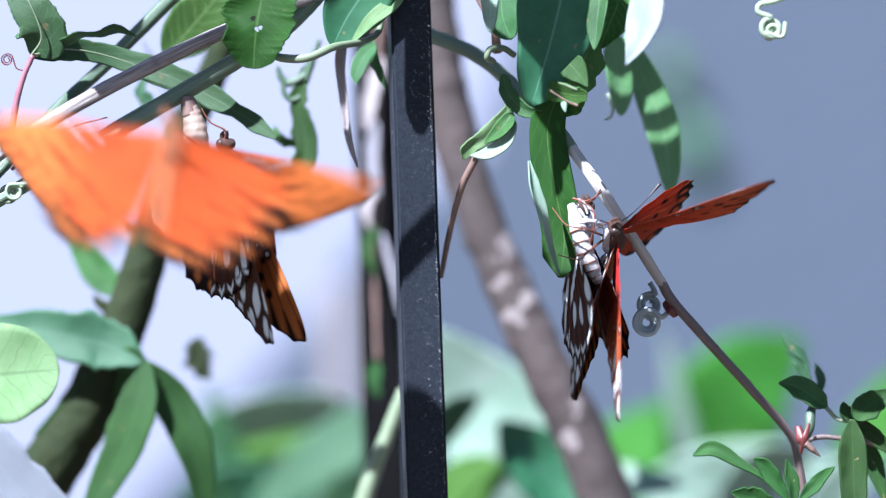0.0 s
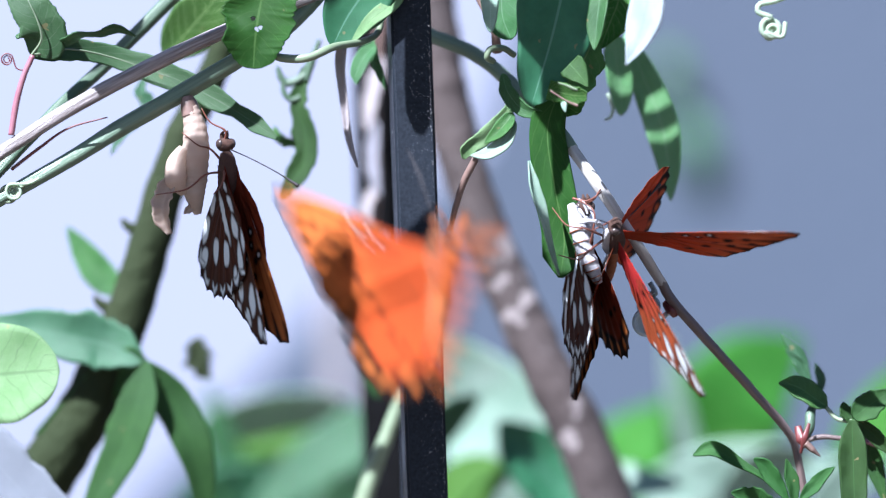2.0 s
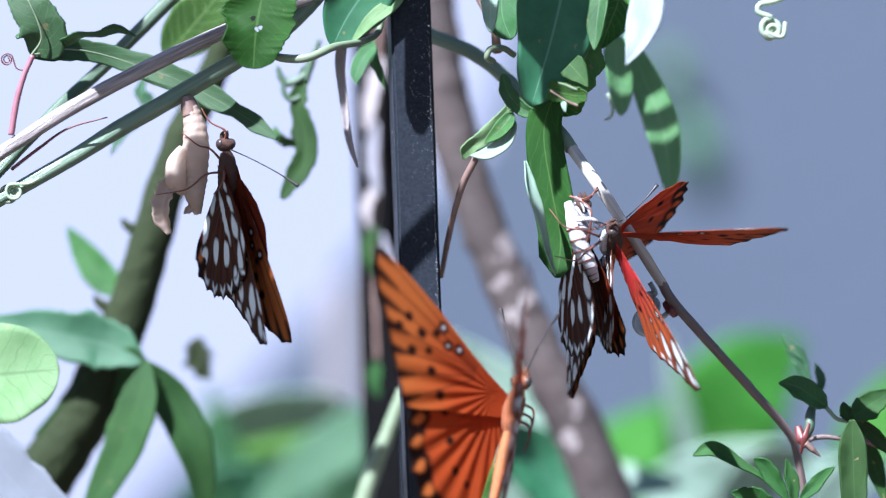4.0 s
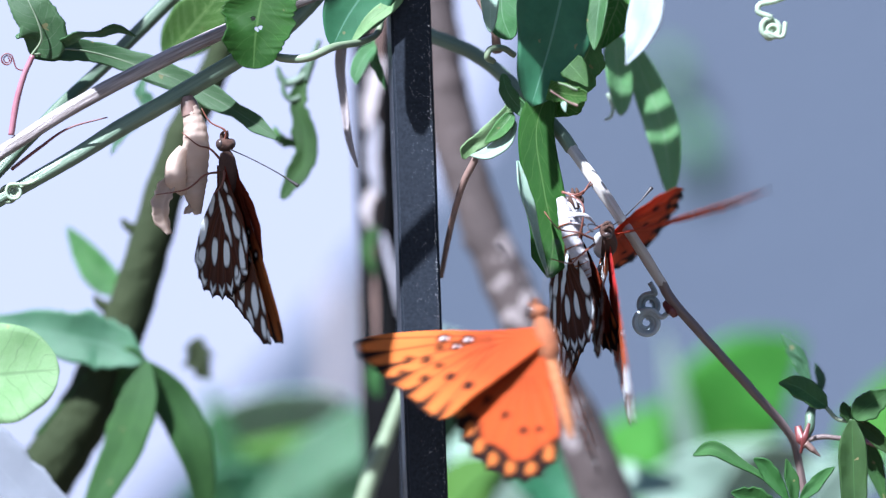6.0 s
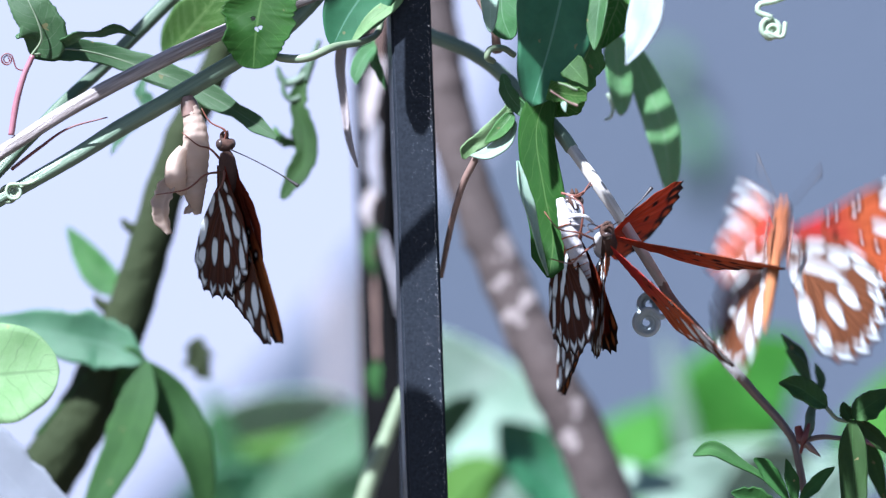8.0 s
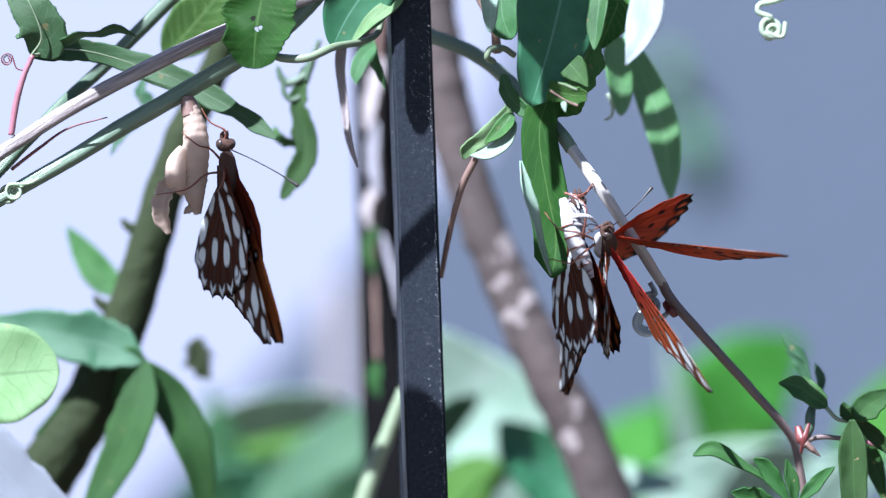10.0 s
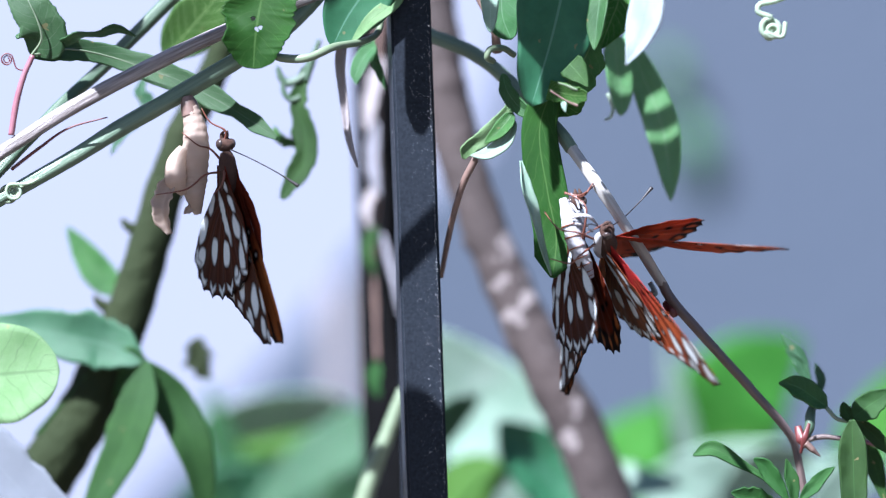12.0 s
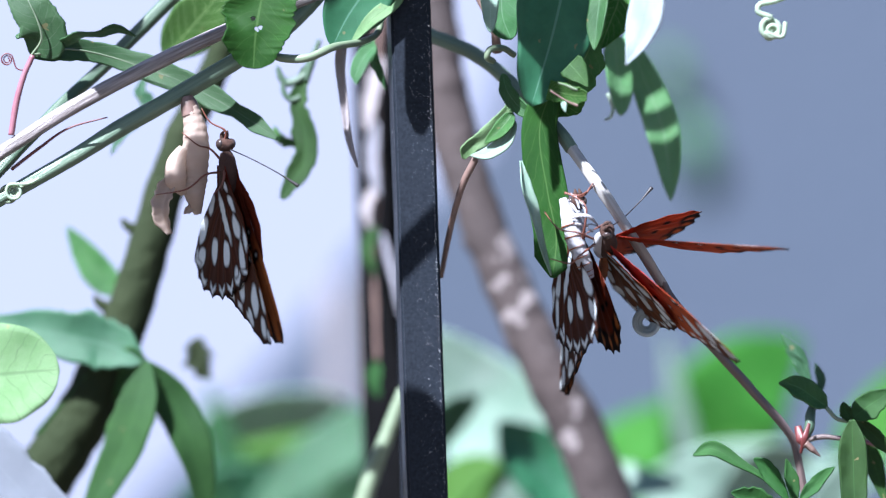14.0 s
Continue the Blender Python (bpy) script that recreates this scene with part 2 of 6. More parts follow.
def blade(bm, pts, half, roll=0.0, p=0.75, q=0.75, cup=0.15, wave=0.12, teeth=0.0, holes=(), seed=0.0, nu=36, nv=12, taper=None, face=(0, -1, 0)):
    """A leaf blade along a midline. half: half width; roll: degrees of turn about the midline;
    cup: how far the edges rise; wave: how far they ripple; teeth: notched edge; holes: (u, v, size)."""
    line = spline(pts, nu)
    uv = bm.loops.layers.uv.verify()
    grid = []
    for i, c in enumerate(line):
        u = i / (nu - 1)
        t = (line[min(i + 1, nu - 1)] - line[max(i - 1, 0)]).normalized()
        side = t.cross(Vector(face)).normalized()
        side = Matrix.Rotation(radians(roll), 3, t) @ side
        up = side.cross(t).normalized()
        if taper:
            w = half * float(np.interp(u, np.linspace(0, 1, len(taper)), taper))
        else:
            w = half * max(0.0, math.sin(math.pi * min(1, u ** p))) ** q
        w = max(w, half * 0.02)
        row = []
        for j in range(nv + 1):
            v = 2 * j / nv - 1
            edge = 1 + 0.10 * noise.noise(Vector((u * 4.5, seed * 1.7 + (9 if v > 0 else 0), 0.9))) + teeth * noise.noise(Vector((u * 9, seed * 3.1 + (5 if v > 0 else 0), 0.3))) + 0.4 * teeth * noise.noise(Vector((u * 31, seed + (3 if v > 0 else 0), 0.7)))
            s = v * w * edge
            h = cup * abs(v) ** 1.6 * w + wave * w * v * noise.noise(Vector((u * 3.5 + seed, v * 0.8, seed)))
            row.append((bm.verts.new(c + side * s + up * h), u, v))
        grid.append(row)
    for a, b in zip(grid, grid[1:]):
        for j in range(nv):
            q4 = (a[j], a[j + 1], b[j + 1], b[j])
            cu, cv = sum(x[1] for x in q4) / 4, sum(x[2] for x in q4) / 4
            if any((cu - hu) ** 2 + ((cv - hv) * 0.35) ** 2 < hs ** 2 for hu, hv, hs in holes):
                continue
            f = bm.faces.new([x[0] for x in q4])
            for loop, x in zip(f.loops, q4):
                loop[uv].uv = (x[1], 0.5 + x[2] / 2)
    return bm


def leaf(parent, name, material, *blades, label="", thick=0.28, petiole=None):
    bm = bmesh.new()
    for pts, half, opts in blades:
        blade(bm, pts, half, **opts)
    ob = part(name, bm, material, parent, label)
    mod = ob.modifiers.new("thickness", "SOLIDIFY")
    mod.thickness = thick * MM
    mod.offset = 0
    if petiole:
        part("petiole", tube(bmesh.new(), petiole[0], petiole[1], 8), petiole[2], ob)
    return ob


def rod(parent, name, material, pts, radii, label="", **opts):
    return part(name, tube(bmesh.new(), pts, radii, **opts), material, parent, label)


# ---- setting ----
bm = bmesh.new()
bmesh.ops.create_grid(bm, x_segments=40, y_segments=40, size=60.0)
me = bpy.data.meshes.new("ground")
bm.to_mesh(me)
bm.free()
me.materials.append(SOIL)
tagged(new("ground", me), "bare brown garden soil", "ground", kind="structure")


def sloping_wall():
    """A grey-blue wall whose end slopes down; behind it the bright open distance."""
    bm = bmesh.new()
    outline = [(48.8, 900.0, 257.7), (27.3, 900.0, 77.0), (14.9, 900.0, 38.6), (-32.5, 900.0, 0.2), (-64.2, 900.0, -40.4), (-86.7, 900.0, -66.4), (-122.9, 900.0, -103.7), (-222.3, 900.0, -465.1), (997.5, 900.0, -465.1), (997.5, 900.0, 257.7)]
    front = [bm.verts.new((x, y, z)) for x, y, z in outline]
    back = [bm.verts.new((x, y + 120, z)) for x, y, z in outline]
    bm.faces.new(front)
    bm.faces.new(list(reversed(back)))
    for i in range(len(front)):
        bm.faces.new((front[i - 1], back[i - 1], back[i], front[i]))
    bmesh.ops.recalc_face_normals(bm, faces=bm.faces)
    return tagged(part("wall_north", bm, WALL), "grey-blue painted garden wall with a sloping end", "wall", kind="structure")


sloping_wall().data.polygons.foreach_set("use_smooth", [False] * 11)
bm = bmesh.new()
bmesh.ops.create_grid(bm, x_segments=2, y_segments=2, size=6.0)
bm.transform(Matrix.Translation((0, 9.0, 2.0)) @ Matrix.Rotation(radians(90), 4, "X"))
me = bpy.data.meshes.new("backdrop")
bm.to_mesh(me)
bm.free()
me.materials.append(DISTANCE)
tagged(new("backdrop", me), "pale glaring open distance, a glowing sheet", "backdrop", kind="structure")


# ---- trellis posts ----
def bar(name, top, bottom, half_w, half_d, turn, label, material=ENAMEL, sun_edge=False):
    """A square bar with bevelled edges between two points."""
    top, bottom = Vector(top), Vector(bottom)
    t = thing(name, bottom, label, "post", "trellis posts")
    bm = bmesh.new()
    bmesh.ops.create_cube(bm, size=1.0)
    bm.transform(Matrix.Diagonal((half_w * 2, half_d * 2, (top - bottom).length, 1)))
    bmesh.ops.bevel(bm, geom=list(bm.edges), offset=0.5, segments=3, affect="EDGES")
    q = (top - bottom).to_track_quat("Z", "Y").to_matrix().to_4x4()
    bm.transform(Matrix.Translation((top + bottom) / 2) @ q @ Matrix.Rotation(radians(turn), 4, "Z"))
    if sun_edge:
        # pale strip puts the sunlit side of the post into colour
        edge = bmesh.new()
        bmesh.ops.create_cube(edge, size=1.0)
        edge.transform(Matrix.Diagonal((0.5, half_d * 1.7, (top - bottom).length, 1)))
        edge.transform(Matrix.Translation((top + bottom) / 2) @ q @ Matrix.Rotation(radians(turn), 4, "Z") @ Matrix.Translation((-half_w - 0.2, 0, 0)))
        part("sunlit_edge", edge, DUST_AND_SUN, t, "pale strip standing for the sunlit side of the post")
    ob = part("shaft", bm, material, t)
    for poly in ob.data.polygons:
        poly.use_smooth = False
    return t


def dust_specks(post, top, bottom, half_w, half_d, count):
    """Tiny flecks of dust stuck to the front of a bar."""
    rng = random.Random(5)
    top, bottom = Vector(top), Vector(bottom)
    axis = (bottom - top).normalized()
    bm = bmesh.new()
    for _ in range(count):
        s = rng.random() * 175
        x = (rng.random() * 2 - 1) * half_w * 0.98
        if rng.random() < 0.25:
            x = half_w * (0.9 + 0.08 * rng.random())
        r = 0.018 + 0.06 * rng.random() ** 9
        c = top + axis * s + Vector((x, -half_d - 0.02 - x * 0.123, 0))
        ring = [bm.verts.new(c + Vector((math.cos(a) * r, 0, math.sin(a) * r * (0.6 + rng.random())))) for a in (0.3, 1.6, 2.9, 4.2, 5.5)]
        tip = bm.verts.new(c + Vector((0, -0.04, 0)))
        for a, b in zip(ring, ring[1:] + ring[:1]):
            bm.faces.new((a, b, tip))
    return tagged(part("dust", bm, DUST_AND_SUN, post, "pale flecks of dust"), kind="stuff")


bar("fence_post", (-37.2, 700.0, -11.7), (-35.0, 700.0, -1200.0), 3.6, 3.6, 20.0, "pale pinkish wooden post in the distance", DRY)
front_post = bar("trellis_post", (-7.6, 12.0, 74.9), (37.8, 12.0, -1200.0), 3.85, 3.85, 7.0, "black enamelled steel trellis post with dusty flecks", sun_edge=True)
dust_specks(front_post, (-7.6, 12.0, 74.9), (37.8, 12.0, -1200.0), 3.85, 3.95, 4200)
bar("trellis_post", (-15.7, 120.0, 77.8), (15.9, 120.0, -1200.0), 4.4, 4.4, 4.0, "black steel trellis post farther behind the vine", ENAMEL_OLD)

# ---- trees and far plants ----
def tree(pts, radii, material, label):
    t = thing("tree", pts[-1], label, "tree")
    rod(t, "trunk", material, pts, radii, sides=20, n=90, rough=0.10)
    foot = Vector(pts[-1]) + (Vector(pts[-1]) - Vector(pts[-2])) * 0.12
    root = Vector((foot.x * 1.6, foot.y + 10, -1205))
    rod(t, "trunk_foot", material, [Vector(pts[-1]), foot.lerp(root, 0.3), foot.lerp(root, 0.65), root], [radii[-1] * 0.99, radii[-1] * 1.2, radii[-1] * 1.4, radii[-1] * 2], sides=20, n=40, rough=0.2)
    for i in (len(pts) // 2, len(pts) // 2 + 1):
        p, r = Vector(pts[i]), radii[i]
        rod(t, "twig_stub", material, [p, p + Vector((-1.1 * r, -0.2 * r, 0.5 * r)), p + Vector((-1.45 * r, -0.3 * r, 0.9 * r))], [0.35 * r, 0.25 * r, 0.08 * r], sides=8)
    return t


tree([(-3.9, 110.5, 67.3), (-1.1, 109.0, 42.1), (3.7, 107.5, 19.3), (11.4, 106.0, -2.2), (21.1, 104.5, -23.7), (30.5, 104.5, -42.8), (39.0, 104.5, -66.6)], [5.2, 5.0, 4.8, 4.9, 5.3, 5.7, 6.1], BARK, "slim grey-brown mottled tree trunk leaning across the wall")
left_tree = tree([(-40.8, 62.0, 54.6), (-45.2, 60.0, 37.5), (-52.7, 58.0, 20.5), (-58.3, 58.0, 2.4), (-63.2, 58.0, -13.4), (-71.8, 60.0, -32.7), (-84.5, 62.0, -52.1)], [2.6, 2.9, 3.6, 4.1, 4.5, 5.6, 6.2], BARK_GREEN, "mossy green-brown slim stem leaning behind the vine")


def plant(label, at, leaves, stem=True):
    t = thing("garden_plant", at, label, "plant", "plants behind the trellis")
    if stem:
        a = Vector(at)
        rod(t, "stem", STEM_PALE, [a, Vector((a.x + 8, a.y + 4, -600)), Vector((a.x + 4, a.y, -1202))], [1.6, 2.4, 3.0], sides=10)
    for material, pts, half, opts in leaves:
        leaf(t, "leaf", material, (pts, half, opts), thick=0.4)
    return t


plant("broad bright green leaves below the wall", (77.1, 330.0, -91.0), [
    (LEAF_BRIGHT, [(64.4, 330.0, -64.1), (71.6, 325.0, -47.5), (81.2, 325.0, -34.1), (95.1, 330.0, -23.8)], 17, dict(roll=8, cup=0.05, p=0.75, wave=0.15)),
    (LEAF_BRIGHT, [(40.9, 320.0, -72.4), (48.3, 320.0, -54.7), (57.2, 320.0, -40.6)], 11, dict(roll=-20, cup=0.1)),
    (LEAF_BRIGHT, [(58.1, 310.0, -80.6), (75.7, 310.0, -61.5), (93.4, 310.0, -55.6)], 14, dict(roll=10, cup=0.1)),
    (LEAF_MINT, [(65.0, 290.0, -60.4), (60.7, 290.0, -43.1), (56.3, 290.0, -21.5)], 3.4, dict(roll=30, cup=0.1)),
    (LEAF_BRIGHT, [(102.2, 280.0, -62.7), (108.7, 280.0, -45.5), (115.1, 280.0, -29.8)], 8, dict(roll=-20, cup=0.1)),
    (LEAF_MINT, [(90.1, 240.0, -71.3), (97.0, 240.0, -57.6), (106.6, 240.0, -49.3)], 7, dict(roll=20, cup=0.1)),
])
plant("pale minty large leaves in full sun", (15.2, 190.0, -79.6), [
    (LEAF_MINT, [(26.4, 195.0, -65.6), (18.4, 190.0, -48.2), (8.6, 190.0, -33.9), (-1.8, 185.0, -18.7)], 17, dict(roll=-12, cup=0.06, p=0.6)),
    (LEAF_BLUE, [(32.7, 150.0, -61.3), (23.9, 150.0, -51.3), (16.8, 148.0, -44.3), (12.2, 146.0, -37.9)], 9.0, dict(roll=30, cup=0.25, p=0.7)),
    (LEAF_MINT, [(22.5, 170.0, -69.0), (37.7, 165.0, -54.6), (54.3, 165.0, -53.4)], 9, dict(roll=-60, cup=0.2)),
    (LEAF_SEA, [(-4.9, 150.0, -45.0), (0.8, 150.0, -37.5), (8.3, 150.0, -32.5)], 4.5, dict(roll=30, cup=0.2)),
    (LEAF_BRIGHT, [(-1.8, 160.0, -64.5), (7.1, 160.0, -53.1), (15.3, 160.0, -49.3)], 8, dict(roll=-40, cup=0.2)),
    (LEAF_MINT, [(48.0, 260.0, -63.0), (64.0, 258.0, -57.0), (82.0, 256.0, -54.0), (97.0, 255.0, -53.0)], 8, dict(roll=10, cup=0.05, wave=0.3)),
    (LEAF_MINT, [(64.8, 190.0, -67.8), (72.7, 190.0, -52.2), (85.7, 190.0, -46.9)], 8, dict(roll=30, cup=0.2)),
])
plant("soft dark green leaves low behind the posts", (-37.0, 260.0, -92.3), [
    (LEAF_MINT, [(-63.6, 260.0, -47.5), (-46.6, 255.0, -41.0), (-31.1, 250.0, -38.7), (-18.6, 250.0, -41.5)], 9, dict(roll=50, cup=0.1)),
    (LEAF_BRIGHT, [(-57.1, 270.0, -45.1), (-40.0, 265.0, -49.1), (-20.3, 265.0, -46.3)], 7, dict(roll=-25, cup=0.1)),
    (LEAF_SEA, [(-11.5, 240.0, -41.1), (-22.5, 240.0, -46.6), (-36.3, 240.0, -56.2), (-48.6, 240.0, -67.2)], 7.5, dict(roll=12, cup=0.05)),
    (LEAF, [(-50.5, 250.0, -74.8), (-53.3, 250.0, -52.6), (-57.4, 250.0, -33.2)], 5, dict(roll=30, cup=0.1)),
    (LEAF_BLUE, [(-67.5, 255.0, -72.4), (-49.1, 250.0, -60.9), (-31.1, 250.0, -63.7)], 10, dict(roll=20, cup=0.1)),
    (LEAF_SEA, [(-30.8, 240.0, -76.8), (-19.8, 240.0, -60.3), (-11.5, 240.0, -49.3)], 10, dict(roll=10, cup=0.05)),
])
plant("blurred green climber leaves flat on the wall", (93.9, 898.0, 9.3), [
    (LEAF, [(86.9, 895.0, 79.1), (91.2, 890.0, 69.8), (92.8, 899.0, 56.7)], 6, dict(roll=20)),
    (LEAF, [(93.7, 895.0, 56.5), (101.3, 890.0, 38.4), (104.1, 899.0, 16.0)], 6, dict(roll=-20)),
], stem=False)
lobed = thing("shrub", (-62.2, 52.0, -73.9), "dark green deeply lobed leaves on a slim stem", "shrub")
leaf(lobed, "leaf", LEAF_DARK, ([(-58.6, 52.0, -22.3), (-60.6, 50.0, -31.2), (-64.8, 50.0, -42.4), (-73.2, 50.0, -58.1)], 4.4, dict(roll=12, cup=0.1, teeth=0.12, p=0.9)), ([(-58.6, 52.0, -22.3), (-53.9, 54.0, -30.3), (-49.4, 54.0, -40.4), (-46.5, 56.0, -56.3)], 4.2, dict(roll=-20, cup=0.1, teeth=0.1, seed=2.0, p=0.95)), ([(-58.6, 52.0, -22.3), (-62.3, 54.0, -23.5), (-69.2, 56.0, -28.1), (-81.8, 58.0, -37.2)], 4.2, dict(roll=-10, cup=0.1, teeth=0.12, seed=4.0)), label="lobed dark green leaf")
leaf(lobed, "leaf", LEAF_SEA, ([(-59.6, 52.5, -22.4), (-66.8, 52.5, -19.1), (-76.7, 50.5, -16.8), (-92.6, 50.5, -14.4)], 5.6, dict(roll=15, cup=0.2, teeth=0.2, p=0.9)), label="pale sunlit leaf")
leaf(lobed, "leaf", LEAF_MID, ([(-65.0, 68.0, -9.0), (-69.1, 68.0, -5.6), (-72.5, 68.0, -1.0), (-76.0, 68.0, 4.5)], 3.2, dict(roll=10, cup=0.1)))
leaf(lobed, "bud", BARK_GREEN, ([(-50.4, 85.0, -18.3), (-50.0, 85.0, -23.2), (-48.1, 85.0, -26.9)], 3.0, dict(roll=20, cup=0.4, teeth=0.7)))
sprig = thing("vine_shoot", (-16.3, 60.0, -52.0), "pale green leafless shoot beside the post", "vine")
rod(sprig, "stem", STEM_PALE, [(-17.4, 60.0, -55.4), (-14.6, 60.0, -46.3), (-11.2, 60.0, -37.3), (-7.8, 60.0, -28.2)], [1.9, 1.8, 1.5, 1.2], rough=0.1)
dangling = thing("vine_shoot", (-26.6, 45.0, 37.9), "hanging ragged green vine shoot", "vine")
rod(dangling, "stem", STEM_DARK, [(-24.0, 36.0, 40.7), (-25.1, 36.0, 38.0), (-25.8, 36.0, 36.2), (-26.7, 36.0, 32.8)], [0.5, 0.6, 0.9, 0.8], rough=0.3)
leaf(dangling, "leaf", LEAF_DARK, ([(-26.5, 36.0, 35.5), (-27.7, 36.0, 31.0), (-28.3, 36.0, 27.6), (-26.9, 36.0, 23.0), (-27.1, 36.0, 17.0), (-29.3, 36.0, 13.1), (-31.5, 36.0, 9.8)], 2.5, dict(roll=8, teeth=0.35, cup=0.25, wave=0.3, nu=60, taper=[0.25, 0.5, 0.6, 0.75, 0.6, 0.8, 1.0, 0.95, 1.0, 0.9, 0.7, 0.5, 0.2])), label="ragged chewed strip of leaf")
rod(dangling, "tendril", STEM_DARK, [(-26.3, 36.0, 34.4), (-28.2, 36.0, 33.1), (-30.2, 36.0, 32.2), (-31.5, 36.0, 33.3), (-32.3, 36.0, 35.5)], [0.7, 0.8, 0.8, 0.7, 0.4], rough=0.3)
rod(dangling, "tendril", STEM_DARK, [(-27.7, 36.0, 29.6), (-29.5, 36.0, 29.0), (-30.9, 36.0, 30.3), (-31.1, 36.0, 32.0), (-29.7, 36.0, 33.1)], [0.5, 0.6, 0.6, 0.5, 0.4], rough=0.3)
leaf(dangling, "leaf", LEAF_MID, ([(-33.0, 37.0, 23.9), (-31.8, 37.0, 21.5), (-29.3, 37.0, 20.6), (-27.3, 37.0, 21.1)], 1.0, dict(roll=10, teeth=0.4, cup=0.2)))
leaf(dangling, "leaf", LEAF_SEA, ([(-58.5, 40.0, 33.3), (-59.1, 40.0, 30.5), (-57.7, 40.0, 27.8), (-62.9, 40.0, 22.2), (-65.1, 40.0, 18.4)], 1.4, dict(roll=10, teeth=0.4, cup=0.2)))

# ---- the vine on the left ----
vine = thing("passion_vine", (-29.9, 0.0, 52.7), "passion vine with grooved stems and lobed chewed leaves", "vine", "passion vines")
rod(vine, "stem", STEM_DARK, [(-46.6, 16.0, 52.7), (-57.3, 16.0, 42.0), (-65.8, 14.0, 33.3), (-72.8, 9.0, 26.2), (-82.9, 4.0, 14.9), (-89.0, 2.0, 7.5)], [1.35, 1.3, 1.25, 1.2, 1.1, 1.1], sides=20, rough=0.06, flute=0.07)
rod(vine, "stem", STEM_TAN, [(-17.4, 8.0, 50.1), (-32.2, 4.0, 44.3), (-44.6, 0.0, 38.8), (-57.0, -3.0, 32.6), (-69.4, -5.0, 25.7), (-81.9, -6.0, 17.6), (-89.2, -6.0, 12.6)], [1.2, 1.3, 1.35, 1.4, 1.35, 1.25, 1.2], sides=20, rough=0.06, flute=0.07, label="pale grooved stem in the sun")
rod(vine, "stem", STEM, [(-20.6, 8.0, 51.1), (-29.1, 6.0, 42.0), (-38.5, 4.0, 35.5), (-49.0, 2.0, 29.1), (-59.4, 0.0, 23.0), (-70.7, -2.0, 15.9), (-82.2, -3.0, 9.3), (-88.5, -3.0, 5.3)], [1.5, 1.55, 1.6, 1.65, 1.6, 1.4, 1.3, 1.2], sides=20, rough=0.06, flute=0.07, label="thick green stem from which the husk hangs")
rod(vine, "stem", STEM_PINK, [(-75.8, -6.0, 35.8), (-77.7, -6.0, 31.4), (-79.0, -6.0, 26.2), (-79.8, -6.0, 21.0)], [0.5, 0.55, 0.6, 0.6], rough=0.1)
leaf(vine, "leaf", LEAF_GREY, ([(-76.4, -2.0, 36.0), (-70.4, 4.0, 37.5), (-62.1, 8.0, 36.1), (-51.5, 9.0, 32.5), (-40.9, 9.0, 27.1), (-31.0, 8.0, 20.7)], 2.3, dict(roll=-8, cup=0.12, wave=0.15, teeth=0.22, taper=[0.3, 0.95, 1.0, 0.8, 0.85, 0.95, 1.0, 1.05, 0.95, 1.05, 0.6, 0.75, 0.15], seed=1.0, nu=90)), ([(-76.4, -2.0, 36.0), (-74.4, -3.0, 38.9), (-75.0, -4.0, 42.2), (-76.9, -4.0, 46.2), (-79.1, -2.0, 52.6)], 4.7, dict(roll=6, cup=0.1, wave=0.15, teeth=0.14, taper=[0.1, 0.85, 1.0, 0.92, 0.8, 0.8, 0.8, 0.6], seed=3.0, nu=60)), ([(-70.4, -3.0, 38.3), (-67.3, -6.0, 39.6), (-64.0, -7.0, 39.7), (-60.4, -6.0, 40.8), (-56.9, -5.0, 39.4)], 1.1, dict(roll=30, cup=0.3, teeth=0.4, taper=[0.8, 1.0, 0.5, 0.5, 0.9, 0.7, 0.1], seed=5.0)), label="three-lobed chewed leaf with pinkish veins")
rod(vine, "leaf_vein", STEM_PALE, [(-76.3, -3.5, 35.9), (-70.0, 1.6, 37.3), (-61.9, 5.8, 35.9), (-51.4, 7.0, 32.3)], [0.24, 0.2, 0.14, 0.06])
rod(vine, "leaf_vein", STEM_PALE, [(-76.3, -3.5, 35.9), (-74.4, -4.4, 38.8), (-75.0, -5.2, 42.1), (-76.8, -5.2, 46.1)], [0.24, 0.18, 0.12, 0.06])
leaf(vine, "leaf", LEAF_VEINED, ([(-53.8, 30.0, 37.1), (-49.3, 30.0, 42.2), (-44.7, 30.0, 47.6), (-39.8, 30.0, 54.7)], 5.2, dict(roll=8, cup=0.1, p=0.8)), label="veined leaf lit from behind")
leaf(vine, "leaf", LEAF_NET, ([(-32.8, -5.0, 51.3), (-33.6, -6.0, 46.1), (-34.6, -7.0, 39.7), (-35.0, -7.0, 33.3)], 6.6, dict(roll=-8, cup=0.15, wave=0.25, teeth=0.24, p=0.85, q=0.4, holes=((0.53, 0.12, 0.022), (0.60, -0.12, 0.020), (0.615, 0.0, 0.018), (0.63, -0.05, 0.014)), seed=7.0, nu=130, nv=72)), label="leaf with chewed holes")
leaf(vine, "leaf", LEAF_BLUE, ([(-10.0, 5.6, 54.2), (-14.2, 5.8, 48.9), (-17.9, 6.0, 43.6), (-20.8, 6.0, 37.9)], 5.8, dict(roll=-6, cup=0.12, p=0.8, q=0.6, seed=9.0)), label="smooth bluish green leaf by the post")
leaf(vine, "leaf", LEAF_LIGHT, ([(-5.2, 6.0, 53.1), (-8.9, 6.0, 46.8), (-13.7, 5.0, 42.7), (-17.4, 4.6, 38.2)], 1.5, dict(roll=14, cup=0.1, p=0.8, seed=9.5)))
